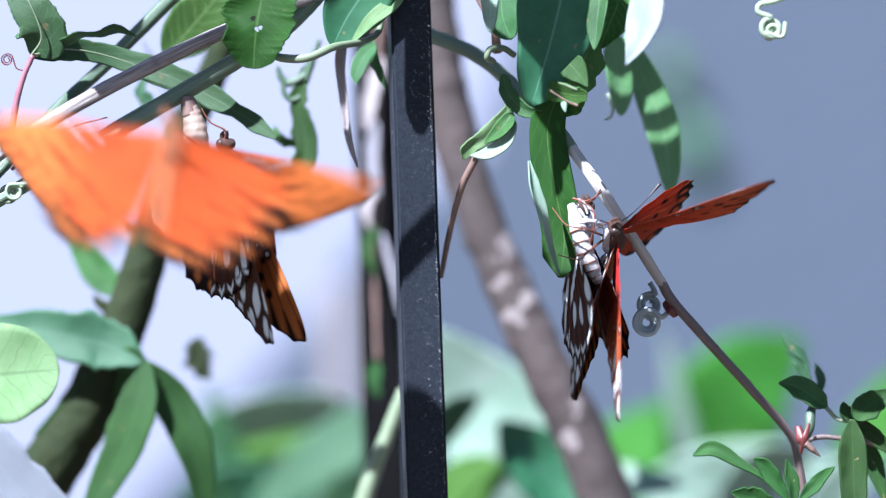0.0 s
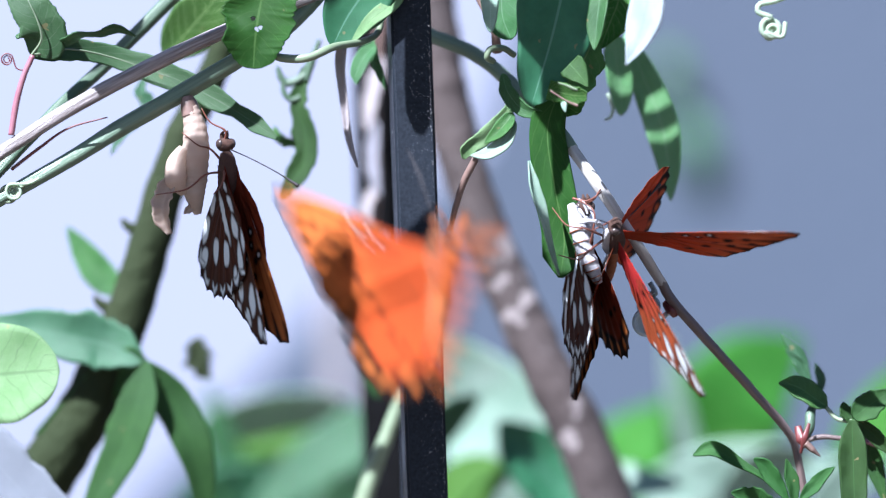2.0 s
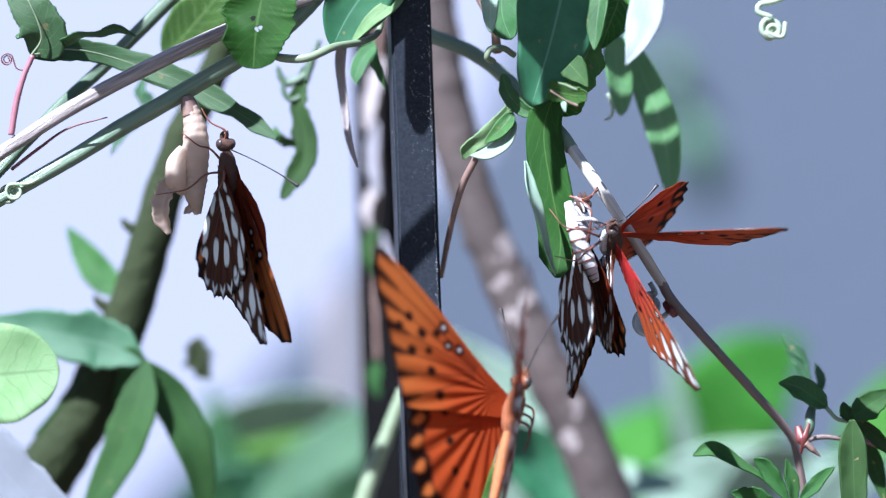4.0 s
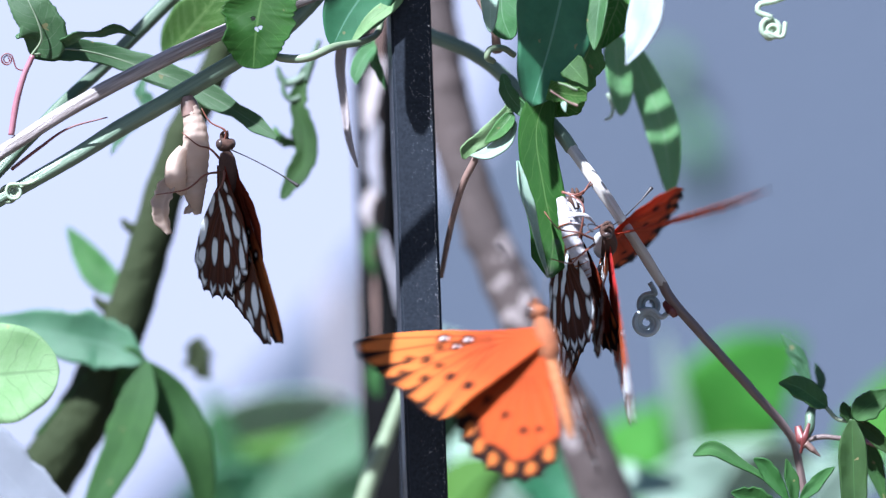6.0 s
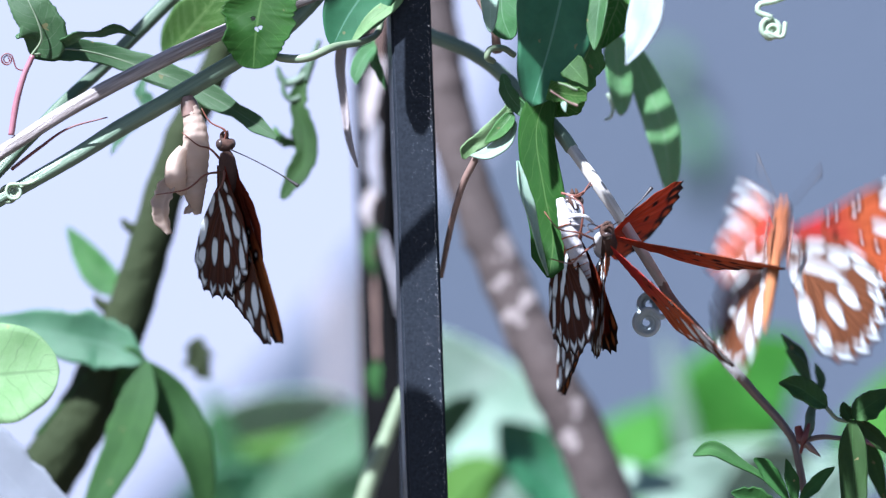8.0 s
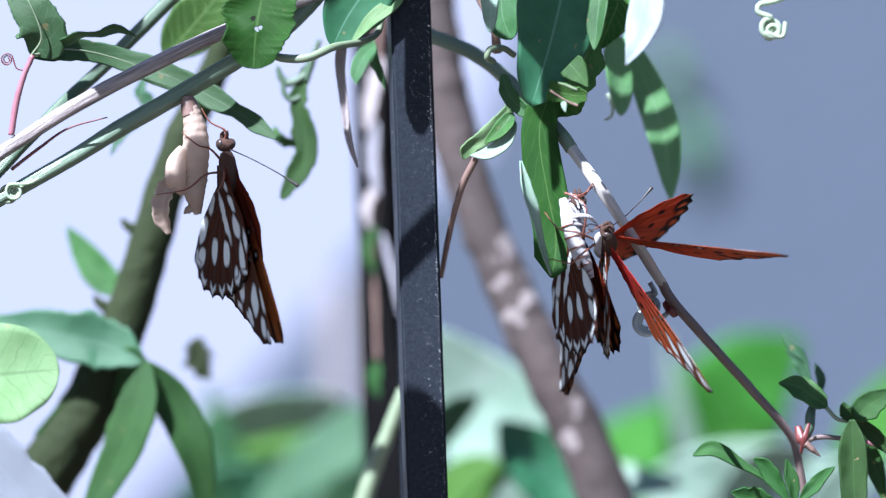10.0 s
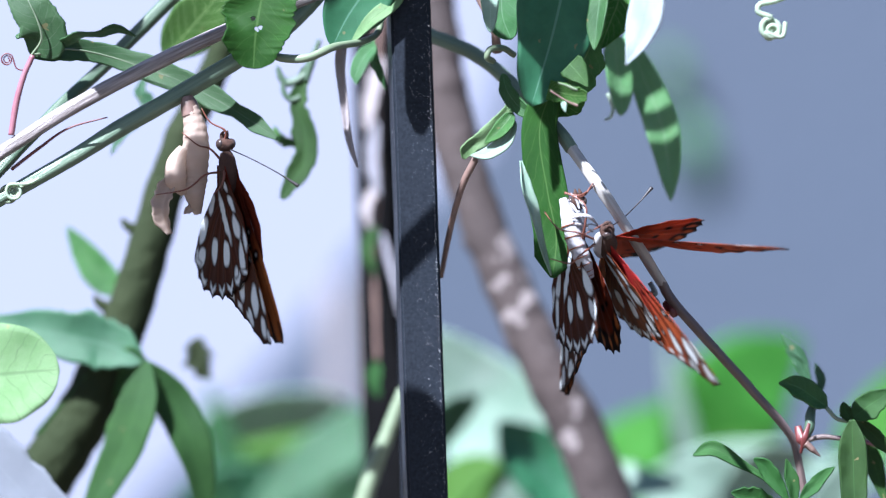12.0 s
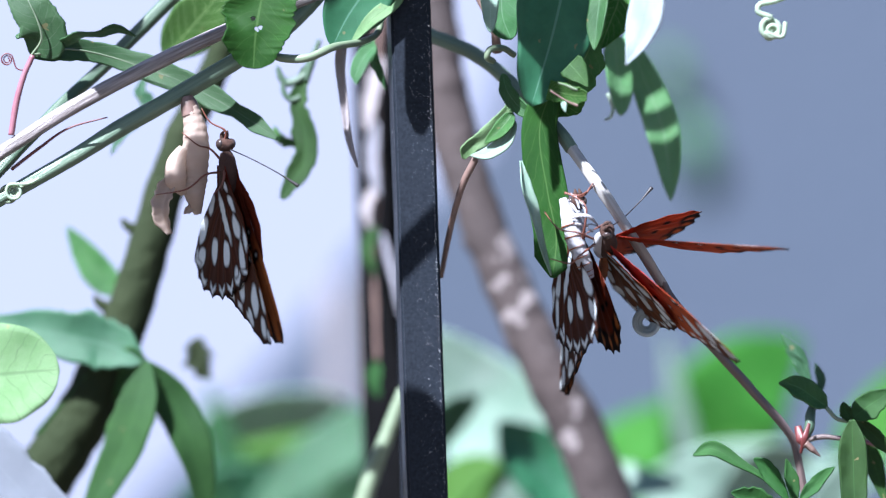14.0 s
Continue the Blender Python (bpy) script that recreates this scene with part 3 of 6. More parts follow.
leaf(vine, "leaf", LEAF, ([(-12.8, 20.0, 39.0), (-15.0, 20.0, 36.8), (-16.4, 20.0, 33.8), (-16.6, 20.0, 31.4)], 1.7, dict(roll=20, cup=0.2, seed=4.2)))
leaf(vine, "leaf", LEAF, ([(-13.4, 22.0, 40.1), (-13.2, 22.0, 36.9), (-12.1, 22.0, 33.6), (-11.0, 22.0, 30.4)], 1.0, dict(roll=30, cup=0.2, teeth=0.3)))
rod(vine, "petiole", STEM_PALE, [(-32.9, -3.0, 36.6), (-29.7, -4.0, 35.4), (-25.0, -5.0, 35.4), (-20.4, -2.0, 37.5), (-15.3, 6.0, 38.9), (-12.4, 12.0, 40.9), (-11.6, 16.0, 45.2)], [0.7, 0.8, 0.8, 0.75, 0.65, 0.6, 0.6], rough=0.1)
leaf(vine, "dry_leaf", DRY, ([(-18.6, 14.0, 40.2), (-19.1, 14.0, 34.4), (-18.4, 14.0, 26.9), (-17.6, 14.0, 20.5), (-16.3, 14.0, 15.5)], 1.1, dict(roll=25, cup=0.9, taper=[0.9, 1.0, 0.8, 0.7, 0.6, 0.4, 0.1])), label="withered curled grey leaf")
rod(vine, "tendril", RED, [(-79.9, -5.0, 14.7), (-74.7, -5.0, 18.7), (-69.4, -5.0, 22.3), (-62.1, -5.0, 24.4)], [0.35, 0.3, 0.2, 0.12])


# pale scraps added to imitate glare patches on the rear post
rear = thing("glare_scrap_vine", (-13.9, 112.0, 45.8), "pale scraps added as glare on the rear post, with green leaves", "vine")
rod(rear, "stem", STEM_BROWN, [(-11.3, 112.0, 60.2), (-13.5, 112.0, 45.8), (-14.4, 112.0, 29.0), (-13.9, 112.0, 13.3), (-14.9, 112.0, 2.5)], [0.9, 0.8, 0.8, 0.7, 0.5], rough=0.3)
leaf(rear, "dry_leaf", DRY, ([(-13.0, 110.0, 40.9), (-14.6, 110.0, 34.9), (-15.8, 110.0, 28.9), (-16.1, 110.0, 24.7)], 1.6, dict(roll=15, cup=0.3, teeth=0.4, seed=1.1)))
leaf(rear, "dry_leaf", GLARE_SCRAP, ([(-13.9, 109.0, 27.1), (-15.1, 109.0, 21.7), (-14.9, 109.0, 15.7), (-13.4, 109.0, 10.9)], 1.5, dict(roll=-10, cup=0.3, teeth=0.4, seed=2.1)))
leaf(rear, "dry_leaf", DRY, ([(-14.6, 110.0, 13.3), (-16.1, 110.0, 8.5), (-15.5, 110.0, 3.7)], 1.2, dict(roll=25, cup=0.3, teeth=0.4, seed=3.1)))
leaf(rear, "leaf", LEAF_DARK, ([(-14.4, 108.0, 4.9), (-16.0, 108.0, 0.1), (-14.4, 108.0, -5.9)], 1.4, dict(roll=10, cup=0.3, seed=4.1)))
leaf(rear, "leaf", LEAF_DARK, ([(-13.9, 108.0, -23.8), (-14.6, 108.0, -27.4), (-13.6, 108.0, -31.6)], 1.6, dict(roll=10, cup=0.3, seed=5.1)))
rod(rear, "stem", STEM_BROWN, [(-14.9, 112.0, 2.5), (-14.4, 110.0, -9.5), (-13.9, 108.0, -23.8)], [0.5, 0.5, 0.4], rough=0.3)
leaf(rear, "dry_leaf", GLARE_SCRAP, ([(-12.9, 106.0, 3.7), (-11.7, 106.0, -1.1), (-10.0, 106.0, -8.2), (-9.3, 106.0, -14.2)], 0.7, dict(roll=10, cup=0.3, seed=6.1)))


def coil(parent, centre, radius, turns, r, material, tail, shrink=0.3, tilt=0.0):
    """A spiral tendril."""
    c = Vector(centre)
    pts = []
    for i in range(int(turns * 10) + 1):
        a = 2 * math.pi * i / 10
        f = 1 - (1 - shrink) * i / (turns * 10)
        pts.append(c + Vector((math.cos(a + tilt) * radius * f, 0.16 * i * r, math.sin(a + tilt) * radius * f)))
    rod(parent, "tendril", material, [*[Vector(p) for p in tail], *pts], [r, r, r * 0.7], sides=8, n=14 * len(pts) // 3)


coil(vine, (-80.6, -6.0, 35.0), 1.2, 2.2, 0.14, RED, [(-76.7, -6.0, 33.0), (-78.7, -6.0, 33.3)])
coil(vine, (-80.5, -4.0, 10.1), 1.7, 3.0, 0.35, STEM_PALE, [(-75.8, -4.0, 12.9), (-77.9, -4.0, 11.6)])
coil(vine, (-79.4, -5.0, 10.6), 1.5, 2.5, 0.3, TENDRIL, [(-74.7, -5.0, 13.1), (-76.8, -5.0, 12.1)], tilt=2.0)

# leaf whose white colour imitates sun glare
white_leaf = thing("garden_plant", (-96.1, -26.0, -25.3), "leaf coloured white for full-sun glare", "plant")
rod(white_leaf, "stem", STEM_PALE, [(-96.1, -26.0, -25.3), (-99.1, -26.0, -46.7), (-118.0, -20.0, -600.0), (-120.0, -16.0, -1202.0)], [0.7, 0.9, 2.0, 3.0], sides=10, n=60)
leaf(white_leaf, "leaf", LEAF_GLARE, ([(-96.1, -26.0, -25.3), (-82.1, -26.0, -37.1), (-74.5, -26.0, -45.0), (-64.5, -26.0, -55.4)], 5.6, dict(roll=0, cup=0.05, teeth=0.15, taper=[0.2, 0.9, 1.0, 1.0, 0.9, 0.3], seed=2.9)))

near = thing("garden_plant", (-92.6, -12.0, -25.8), "pale green rounded leaf beside the vine", "plant")
rod(near, "stem", STEM_PALE, [(-92.6, -12.0, -25.8), (-96.0, -10.0, -47.7), (-110.0, -5.0, -600.0), (-112.0, 0.0, -1202.0)], [0.7, 0.9, 2.0, 3.0], sides=10, n=60)
leaf(near, "leaf", LEAF_LIGHT, ([(-92.6, -12.0, -25.8), (-85.3, -13.0, -23.5), (-76.9, -14.0, -22.6), (-70.1, -14.0, -22.1)], 9.6, dict(roll=-12, cup=0.12, wave=0.15, p=0.9, q=0.5, seed=2.2)), label="pale veined rounded leaf")

# ---- the vine on the right ----
vine_r = thing("passion_vine", (-2.6, 22.0, 42.3), "passion vine stem with hanging leaves and red nodes", "vine", "passion vines")
rod(vine_r, "stem", STEM, [(-10.2, 26.0, 44.7), (-2.6, 24.0, 41.1), (6.0, 20.0, 37.3), (13.0, 14.0, 31.4), (21.3, 5.0, 22.6), (24.1, 3.0, 18.7)], [1.35, 1.35, 1.35, 1.3, 1.25, 1.25], sides=20, n=70, rough=0.08, flute=0.07, label="dark green grooved stem")
rod(vine_r, "stem", STEM_SUNLIT, [(23.7, 3.2, 19.3), (29.0, -1.0, 11.7), (35.4, 1.0, 2.2), (41.1, 5.0, -6.5)], [1.05, 1.05, 1.0, 0.95], sides=20, n=60, rough=0.08, flute=0.07, label="grooved stem coloured pale for sunlight, banded by shadows")
rod(vine_r, "stem", STEM_PURPLE, [(40.7, 4.8, -5.8), (44.1, 6.0, -11.0), (58.2, 10.0, -26.5), (65.1, 10.0, -34.5), (66.9, 10.0, -39.3), (68.6, 10.0, -48.9)], [0.94, 0.94, 0.84, 0.76, 0.74, 0.68], sides=20, n=90, rough=0.08, flute=0.06, label="purple-brown younger stem")
leaf(vine_r, "leaf", LEAF_BLUE, ([(23.7, -4.0, 60.8), (22.6, -4.0, 50.4), (20.0, -5.0, 38.8), (16.3, -6.0, 26.4)], 8.2, dict(roll=-14, cup=0.16, p=0.85, q=0.55, seed=1.5, wave=0.1)), label="broad smooth bluish green leaf")
hanging_leaf = leaf(vine_r, "leaf", LEAF_NET, ([(21.2, 1.0, 31.7), (18.1, 3.0, 22.3), (19.6, 3.0, 10.7), (21.2, 3.0, 2.2), (20.5, 3.0, -5.4)], 4.4, dict(roll=22, cup=0.14, taper=[0.3, 0.7, 0.8, 0.85, 0.9, 0.95, 1.0, 1.0, 0.9, 0.1], seed=3.3, wave=0.02)), label="hanging leaf with a rolled pale edge")
leaf(hanging_leaf, "leaf_edge", LEAF_MINT, ([(14.4, -5.0, 16.3), (15.2, -6.0, 11.6), (16.8, -6.0, 6.4), (18.4, -5.0, 0.1), (20.1, -3.0, -4.9)], 1.3, dict(roll=-40, cup=0.4, taper=[0.2, 0.9, 1.0, 0.7, 0.5, 0.1])))
leaf(vine_r, "leaf", LEAF_VEINED, ([(33.5, 6.0, 53.1), (33.0, 6.0, 46.8), (31.4, 6.0, 42.5), (29.5, 6.0, 37.6)], 4.2, dict(roll=15, cup=0.2, seed=6.1, p=0.9)))
leaf(vine_r, "leaf", LEAF, ([(29.9, -6.0, 52.3), (29.0, -6.0, 46.1), (28.4, -6.0, 40.8), (28.0, -6.0, 36.7)], 2.2, dict(roll=40, cup=0.2, seed=2.1, p=0.9)))
leaf(vine_r, "leaf", LEAF_PALE, ([(37.4, -22.0, 53.3), (37.2, -22.0, 46.1), (35.6, -22.0, 39.0), (33.1, -22.0, 33.2)], 3.2, dict(roll=-10, cup=0.04, wave=0.2, seed=6.6, p=0.9, q=1.0)), label="leaf coloured pale for full sun")
leaf(vine_r, "leaf", LEAF, ([(11.2, 4.0, 53.0), (11.0, 4.0, 48.8), (11.2, 4.0, 43.5), (12.8, 4.0, 39.2)], 4.0, dict(roll=10, cup=0.2, seed=8.6, q=0.5)))
leaf(vine_r, "leaf", LEAF_MINT, ([(8.8, -4.0, 52.5), (8.6, -4.0, 48.3), (8.8, -4.0, 44.1), (8.8, -4.0, 40.1)], 1.7, dict(roll=10, cup=0.4, seed=8.8, q=0.5)))
leaf(vine_r, "leaf", LEAF_MID, ([(28.0, 0.0, 39.0), (25.9, 0.0, 34.8), (22.7, 0.0, 30.6), (20.1, 0.0, 28.5)], 4.2, dict(roll=-30, cup=0.3, teeth=0.3, seed=4.8)))
leaf(vine_r, "leaf", LEAF_VEINED, ([(15.4, 4.0, 32.9), (19.6, 3.0, 29.2), (23.8, 2.0, 27.5), (26.5, 2.0, 29.1)], 3.4, dict(roll=40, cup=0.4, teeth=0.3, seed=5.8)))
leaf(vine_r, "leaf", LEAF, ([(11.2, 6.0, 33.0), (12.3, 5.0, 29.2), (15.4, 4.0, 26.0), (21.2, 3.0, 24.9)], 1.6, dict(roll=20, cup=0.3, teeth=0.2, seed=7.8)))
leaf(vine_r, "leaf", LEAF_LIGHT, ([(13.7, 11.0, 29.4), (11.6, 9.0, 25.1), (8.3, 7.0, 21.5), (4.9, 6.0, 19.0), (3.8, 6.0, 16.9)], 1.7, dict(roll=-14, cup=0.1, wave=0.4, seed=1.8, teeth=0.2, taper=[0.3, 0.6, 0.85, 1.0, 0.9, 0.8, 0.2])), label="curled leaf with a pale blade")
leaf(vine_r, "leaf", LEAF_MINT, ([(13.6, 6.0, 24.0), (11.5, 5.0, 20.0), (8.3, 5.0, 17.9), (5.1, 5.0, 17.5)], 1.5, dict(roll=24, cup=0.2, wave=0.3, seed=2.8)))
leaf(vine_r, "leaf", LEAF_MID, ([(13.1, 5.5, 25.5), (11.0, 4.5, 22.6), (7.8, 4.5, 19.8)], 1.5, dict(roll=10, cup=0.3, seed=3.8)))
leaf(vine_r, "leaf", LEAF_MID, ([(23.3, -7.5, 34.1), (24.4, -7.5, 33.0), (25.5, -7.5, 31.6), (26.7, -7.5, 29.9)], 2.6, dict(roll=-10, cup=0.1, seed=9.4, taper=[0.9, 1.0, 0.9, 0.65, 0.35, 0.05])), label="young leaf with a pointed tip")
leaf(vine_r, "leaf", LEAF_VEINED, ([(19.4, -7.0, 29.5), (21.7, -7.0, 28.9), (24.0, -7.0, 28.4), (26.6, -7.0, 28.2)], 2.0, dict(roll=12, cup=0.2, teeth=0.3, seed=3.4, taper=[0.9, 1.0, 0.95, 0.9, 0.85, 0.4])))
rod(vine_r, "leaf_vein", STEM_BROWN, [(19.7, -10.5, 29.1), (21.4, -10.5, 28.0), (22.9, -10.5, 27.1), (24.8, -10.5, 26.3)], [0.16, 0.17, 0.18, 0.32])
rod(vine_r, "leaf_vein", STEM_PALE, [(21.2, -10.5, 30.5), (22.6, -10.5, 30.1), (23.7, -10.5, 29.6), (24.7, -10.5, 29.2)], [0.15, 0.2, 0.3, 0.2])
leaf(vine_r, "leaf", LEAF_MINT, ([(22.3, -11.0, 27.1), (22.2, -11.0, 26.4), (22.5, -11.0, 25.1)], 0.55, dict(roll=10, cup=0.2)))
rod(vine_r, "dry_stem", STEM_BROWN, [(6.2, 6.0, 17.1), (3.6, 8.0, 11.8), (1.5, 12.0, 4.4), (-0.4, 18.0, -5.3)], [0.7, 0.65, 0.6, 0.5], rough=0.1)
rod(vine_r, "petiole", STEM_PALE, [(13.3, 2.0, 36.2), (11.2, 0.0, 37.4), (8.8, -2.0, 37.1), (8.2, -2.0, 35.6), (9.3, 0.0, 35.0)], [0.6, 0.6, 0.6, 0.6, 0.6])
rod(vine_r, "petiole", STEM_BROWN, [(5.7, 8.0, 49.0), (7.9, 8.0, 44.8), (9.6, 8.0, 41.6), (10.2, 10.0, 37.2)], [0.6, 0.6, 0.7, 1.0])
leaf(vine_r, "leaf", LEAF_WAXY, ([(35.2, 32.0, 41.7), (39.0, 32.0, 33.0), (42.3, 32.0, 24.2), (43.6, 32.0, 16.5), (44.2, 32.0, 9.3)], 3.4, dict(roll=-12, cup=0.12, p=0.85, seed=1.3)), label="slender leaf striped by shadows")
leaf(vine_r, "leaf", LEAF_WAXY, ([(32.8, 28.0, 41.5), (33.4, 28.0, 36.1), (34.2, 28.0, 30.6), (34.4, 28.0, 25.7)], 2.9, dict(roll=-25, cup=0.2, q=0.5, seed=5.3)))
rod(vine_r, "tendril", TENDRIL, [(31.6, 24.0, 29.9), (32.6, 24.0, 27.0), (32.1, 24.0, 25.3), (31.0, 24.0, 24.8)], [0.35, 0.35, 0.3, 0.2])
coil(vine_r, (62.3, 14.0, 41.9), 2.0, 2.2, 0.55, TENDRIL, [(66.8, 14.0, 48.5), (62.8, 14.0, 47.0), (60.1, 14.0, 46.4), (59.8, 14.0, 44.9)], tilt=1.6)
coil(vine_r, (62.4, 12.0, 41.3), 1.3, 2.6, 0.42, TENDRIL, [(64.8, 13.0, 42.9), (64.1, 12.0, 40.1)], tilt=3.4)
coil(vine_r, (62.0, 15.0, 40.6), 1.0, 1.8, 0.38, TENDRIL, [(60.7, 15.0, 43.0), (60.5, 15.0, 41.1)], tilt=0.4)
coil(vine_r, (38.5, 9.0, -13.9), 2.6, 3.2, 0.5, LEAF_PALE, [(43.2, 9.0, -11.1), (41.6, 9.0, -12.7)], tilt=0.5)
coil(vine_r, (39.0, 10.0, -10.6), 2.2, 2.0, 0.5, LEAF_PALE, [(39.0, 10.0, -6.3), (40.1, 10.0, -8.4)], tilt=1.5)
rod(vine_r, "node", RED, [(42.0, 7.0, -10.0), (43.1, 6.0, -11.6), (43.5, 6.0, -12.8)], [0.8, 1.2, 0.5], rough=0.5)
rod(vine_r, "node", RED, [(66.8, 8.0, -33.4), (67.3, 7.0, -35.8), (68.2, 7.0, -37.3)], [0.6, 0.8, 0.3], rough=0.6)


leaf(vine_r, "leaf", LEAF_SEA, ([(71.0, 26.0, -27.1), (68.9, 26.0, -21.2), (67.0, 26.0, -18.6), (65.1, 26.0, -16.3)], 1.20, dict(roll=10, cup=0.25, nu=44, nv=14, wave=0.3, seed=0.4, taper=[0.06, 0.4, 0.8, 1.0, 1.0, 0.95, 0.8, 0.6, 0.35, 0.04])))
leaf(vine_r, "leaf", LEAF_SEA, ([(71.1, 24.0, -27.5), (69.2, 24.0, -23.2), (67.5, 24.0, -20.9), (65.6, 24.0, -19.3)], 1.08, dict(roll=-15, cup=0.25, nu=44, nv=14, wave=0.3, seed=2.3, taper=[0.06, 0.4, 0.8, 1.0, 1.0, 0.95, 0.8, 0.6, 0.35, 0.04])))
leaf(vine_r, "leaf", LEAF_SEA, ([(71.7, 22.0, -28.6), (72.4, 22.0, -25.4), (71.9, 22.0, -23.5), (71.3, 22.0, -21.9)], 0.87, dict(roll=5, cup=0.25, nu=44, nv=14, wave=0.3, seed=4.2, taper=[0.06, 0.4, 0.8, 1.0, 1.0, 0.95, 0.8, 0.6, 0.35, 0.04])))
leaf(vine_r, "leaf", LEAF_MID, ([(72.5, 10.0, -29.9), (69.5, 10.0, -27.8), (66.5, 10.0, -25.9), (63.4, 10.0, -25.3)], 2.45, dict(roll=30, cup=0.25, nu=44, nv=14, wave=0.3, seed=6.1, taper=[0.1, 0.7, 0.95, 1.0, 1.0, 0.95, 0.8, 0.45, 0.1])))
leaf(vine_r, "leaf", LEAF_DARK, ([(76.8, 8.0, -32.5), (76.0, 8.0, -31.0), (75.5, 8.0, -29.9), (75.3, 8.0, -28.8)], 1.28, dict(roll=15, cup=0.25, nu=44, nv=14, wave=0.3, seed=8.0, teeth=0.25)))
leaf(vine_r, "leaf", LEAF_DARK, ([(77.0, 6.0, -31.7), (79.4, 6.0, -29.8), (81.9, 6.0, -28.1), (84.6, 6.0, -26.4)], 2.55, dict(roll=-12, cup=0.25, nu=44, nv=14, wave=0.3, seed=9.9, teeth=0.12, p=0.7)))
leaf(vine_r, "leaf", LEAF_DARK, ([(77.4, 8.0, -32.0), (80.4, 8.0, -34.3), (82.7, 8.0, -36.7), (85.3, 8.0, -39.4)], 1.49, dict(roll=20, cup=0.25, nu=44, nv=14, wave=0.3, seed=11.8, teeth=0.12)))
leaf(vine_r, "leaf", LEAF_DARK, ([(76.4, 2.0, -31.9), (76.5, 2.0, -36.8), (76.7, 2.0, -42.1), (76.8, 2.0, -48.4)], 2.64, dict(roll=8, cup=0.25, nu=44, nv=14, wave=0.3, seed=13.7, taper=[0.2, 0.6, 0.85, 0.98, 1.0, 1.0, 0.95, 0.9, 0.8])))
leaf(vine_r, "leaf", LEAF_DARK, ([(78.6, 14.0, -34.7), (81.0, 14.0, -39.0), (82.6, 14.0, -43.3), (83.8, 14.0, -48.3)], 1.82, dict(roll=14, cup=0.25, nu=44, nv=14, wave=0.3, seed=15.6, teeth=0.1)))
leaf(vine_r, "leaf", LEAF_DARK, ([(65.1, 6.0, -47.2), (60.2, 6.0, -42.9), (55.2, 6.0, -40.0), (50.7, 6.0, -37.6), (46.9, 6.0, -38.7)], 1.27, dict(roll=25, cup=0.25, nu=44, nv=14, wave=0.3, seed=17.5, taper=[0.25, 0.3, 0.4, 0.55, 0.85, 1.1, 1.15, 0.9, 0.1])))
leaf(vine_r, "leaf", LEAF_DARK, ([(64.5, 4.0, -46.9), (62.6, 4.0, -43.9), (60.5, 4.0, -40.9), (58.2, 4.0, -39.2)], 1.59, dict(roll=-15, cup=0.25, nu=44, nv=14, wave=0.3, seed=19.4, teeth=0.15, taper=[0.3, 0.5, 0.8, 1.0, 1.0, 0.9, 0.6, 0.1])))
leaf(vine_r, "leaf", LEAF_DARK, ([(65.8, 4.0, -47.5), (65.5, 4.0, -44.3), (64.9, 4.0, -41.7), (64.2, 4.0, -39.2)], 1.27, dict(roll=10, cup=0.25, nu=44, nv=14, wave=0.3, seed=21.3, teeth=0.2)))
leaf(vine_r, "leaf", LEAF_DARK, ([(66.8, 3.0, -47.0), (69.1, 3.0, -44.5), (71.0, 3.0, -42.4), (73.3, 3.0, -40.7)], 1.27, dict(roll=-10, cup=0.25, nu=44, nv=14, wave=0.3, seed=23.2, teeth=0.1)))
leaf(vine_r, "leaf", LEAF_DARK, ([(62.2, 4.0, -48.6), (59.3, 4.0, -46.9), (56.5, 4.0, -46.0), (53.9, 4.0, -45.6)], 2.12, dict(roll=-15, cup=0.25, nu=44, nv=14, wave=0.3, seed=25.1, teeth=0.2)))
rod(vine_r, "petiole", STEM_PURPLE, [(68.1, 9.0, -36.1), (71.4, 9.0, -35.4), (75.2, 9.0, -35.7)], [0.55, 0.5, 0.45])
rod(vine_r, "petiole", STEM_DARK, [(70.1, 12.0, -29.0), (69.3, 10.0, -31.3), (69.0, 9.0, -33.7), (67.7, 9.0, -36.6)], [0.6, 1.0, 1.0, 0.6])
rod(vine_r, "petiole", STEM_PALE, [(72.3, 10.0, -29.9), (74.3, 9.0, -32.0), (77.0, 8.0, -32.4)], [0.4, 0.4, 0.45])
rod(vine_r, "petiole", STEM_PINK, [(78.9, 12.0, -36.0), (81.3, 12.0, -36.9), (84.2, 12.0, -38.1)], [0.4, 0.42, 0.45])
rod(vine_r, "stipule", RED, [(68.8, 7.0, -32.8), (67.9, 6.0, -35.4), (67.2, 7.0, -38.4)], [0.3, 0.6, 0.25], flat=0.5)
rod(vine_r, "bud", STEM_BROWN, [(68.0, 6.0, -36.5), (69.4, 6.0, -37.6), (70.8, 6.0, -38.9)], [0.6, 0.7, 0.15], rough=0.9)

# unseen leaves added above the view to throw shade into it
def shade_leaf(parent, a, b, half, far, material=LEAF_DARK, seed=0.0, taper=None):
    """An unseen leaf added to the vine, between the sun and the line from a to b."""
    a, b = Vector(a) + SUN_FROM * far, Vector(b) + SUN_FROM * far
    mid = (a + b) / 2 + SUN_FROM * 1.5
    leaf(parent, "leaf", material, ([a, mid, b], half, dict(face=(0, -1, 0) if taper else SUN_FROM, cup=0.0 if taper else 0.1, wave=0.0 if taper else 0.12, q=0.45, nu=24, nv=8, seed=seed, teeth=0.0 if taper else 0.08, taper=taper)))


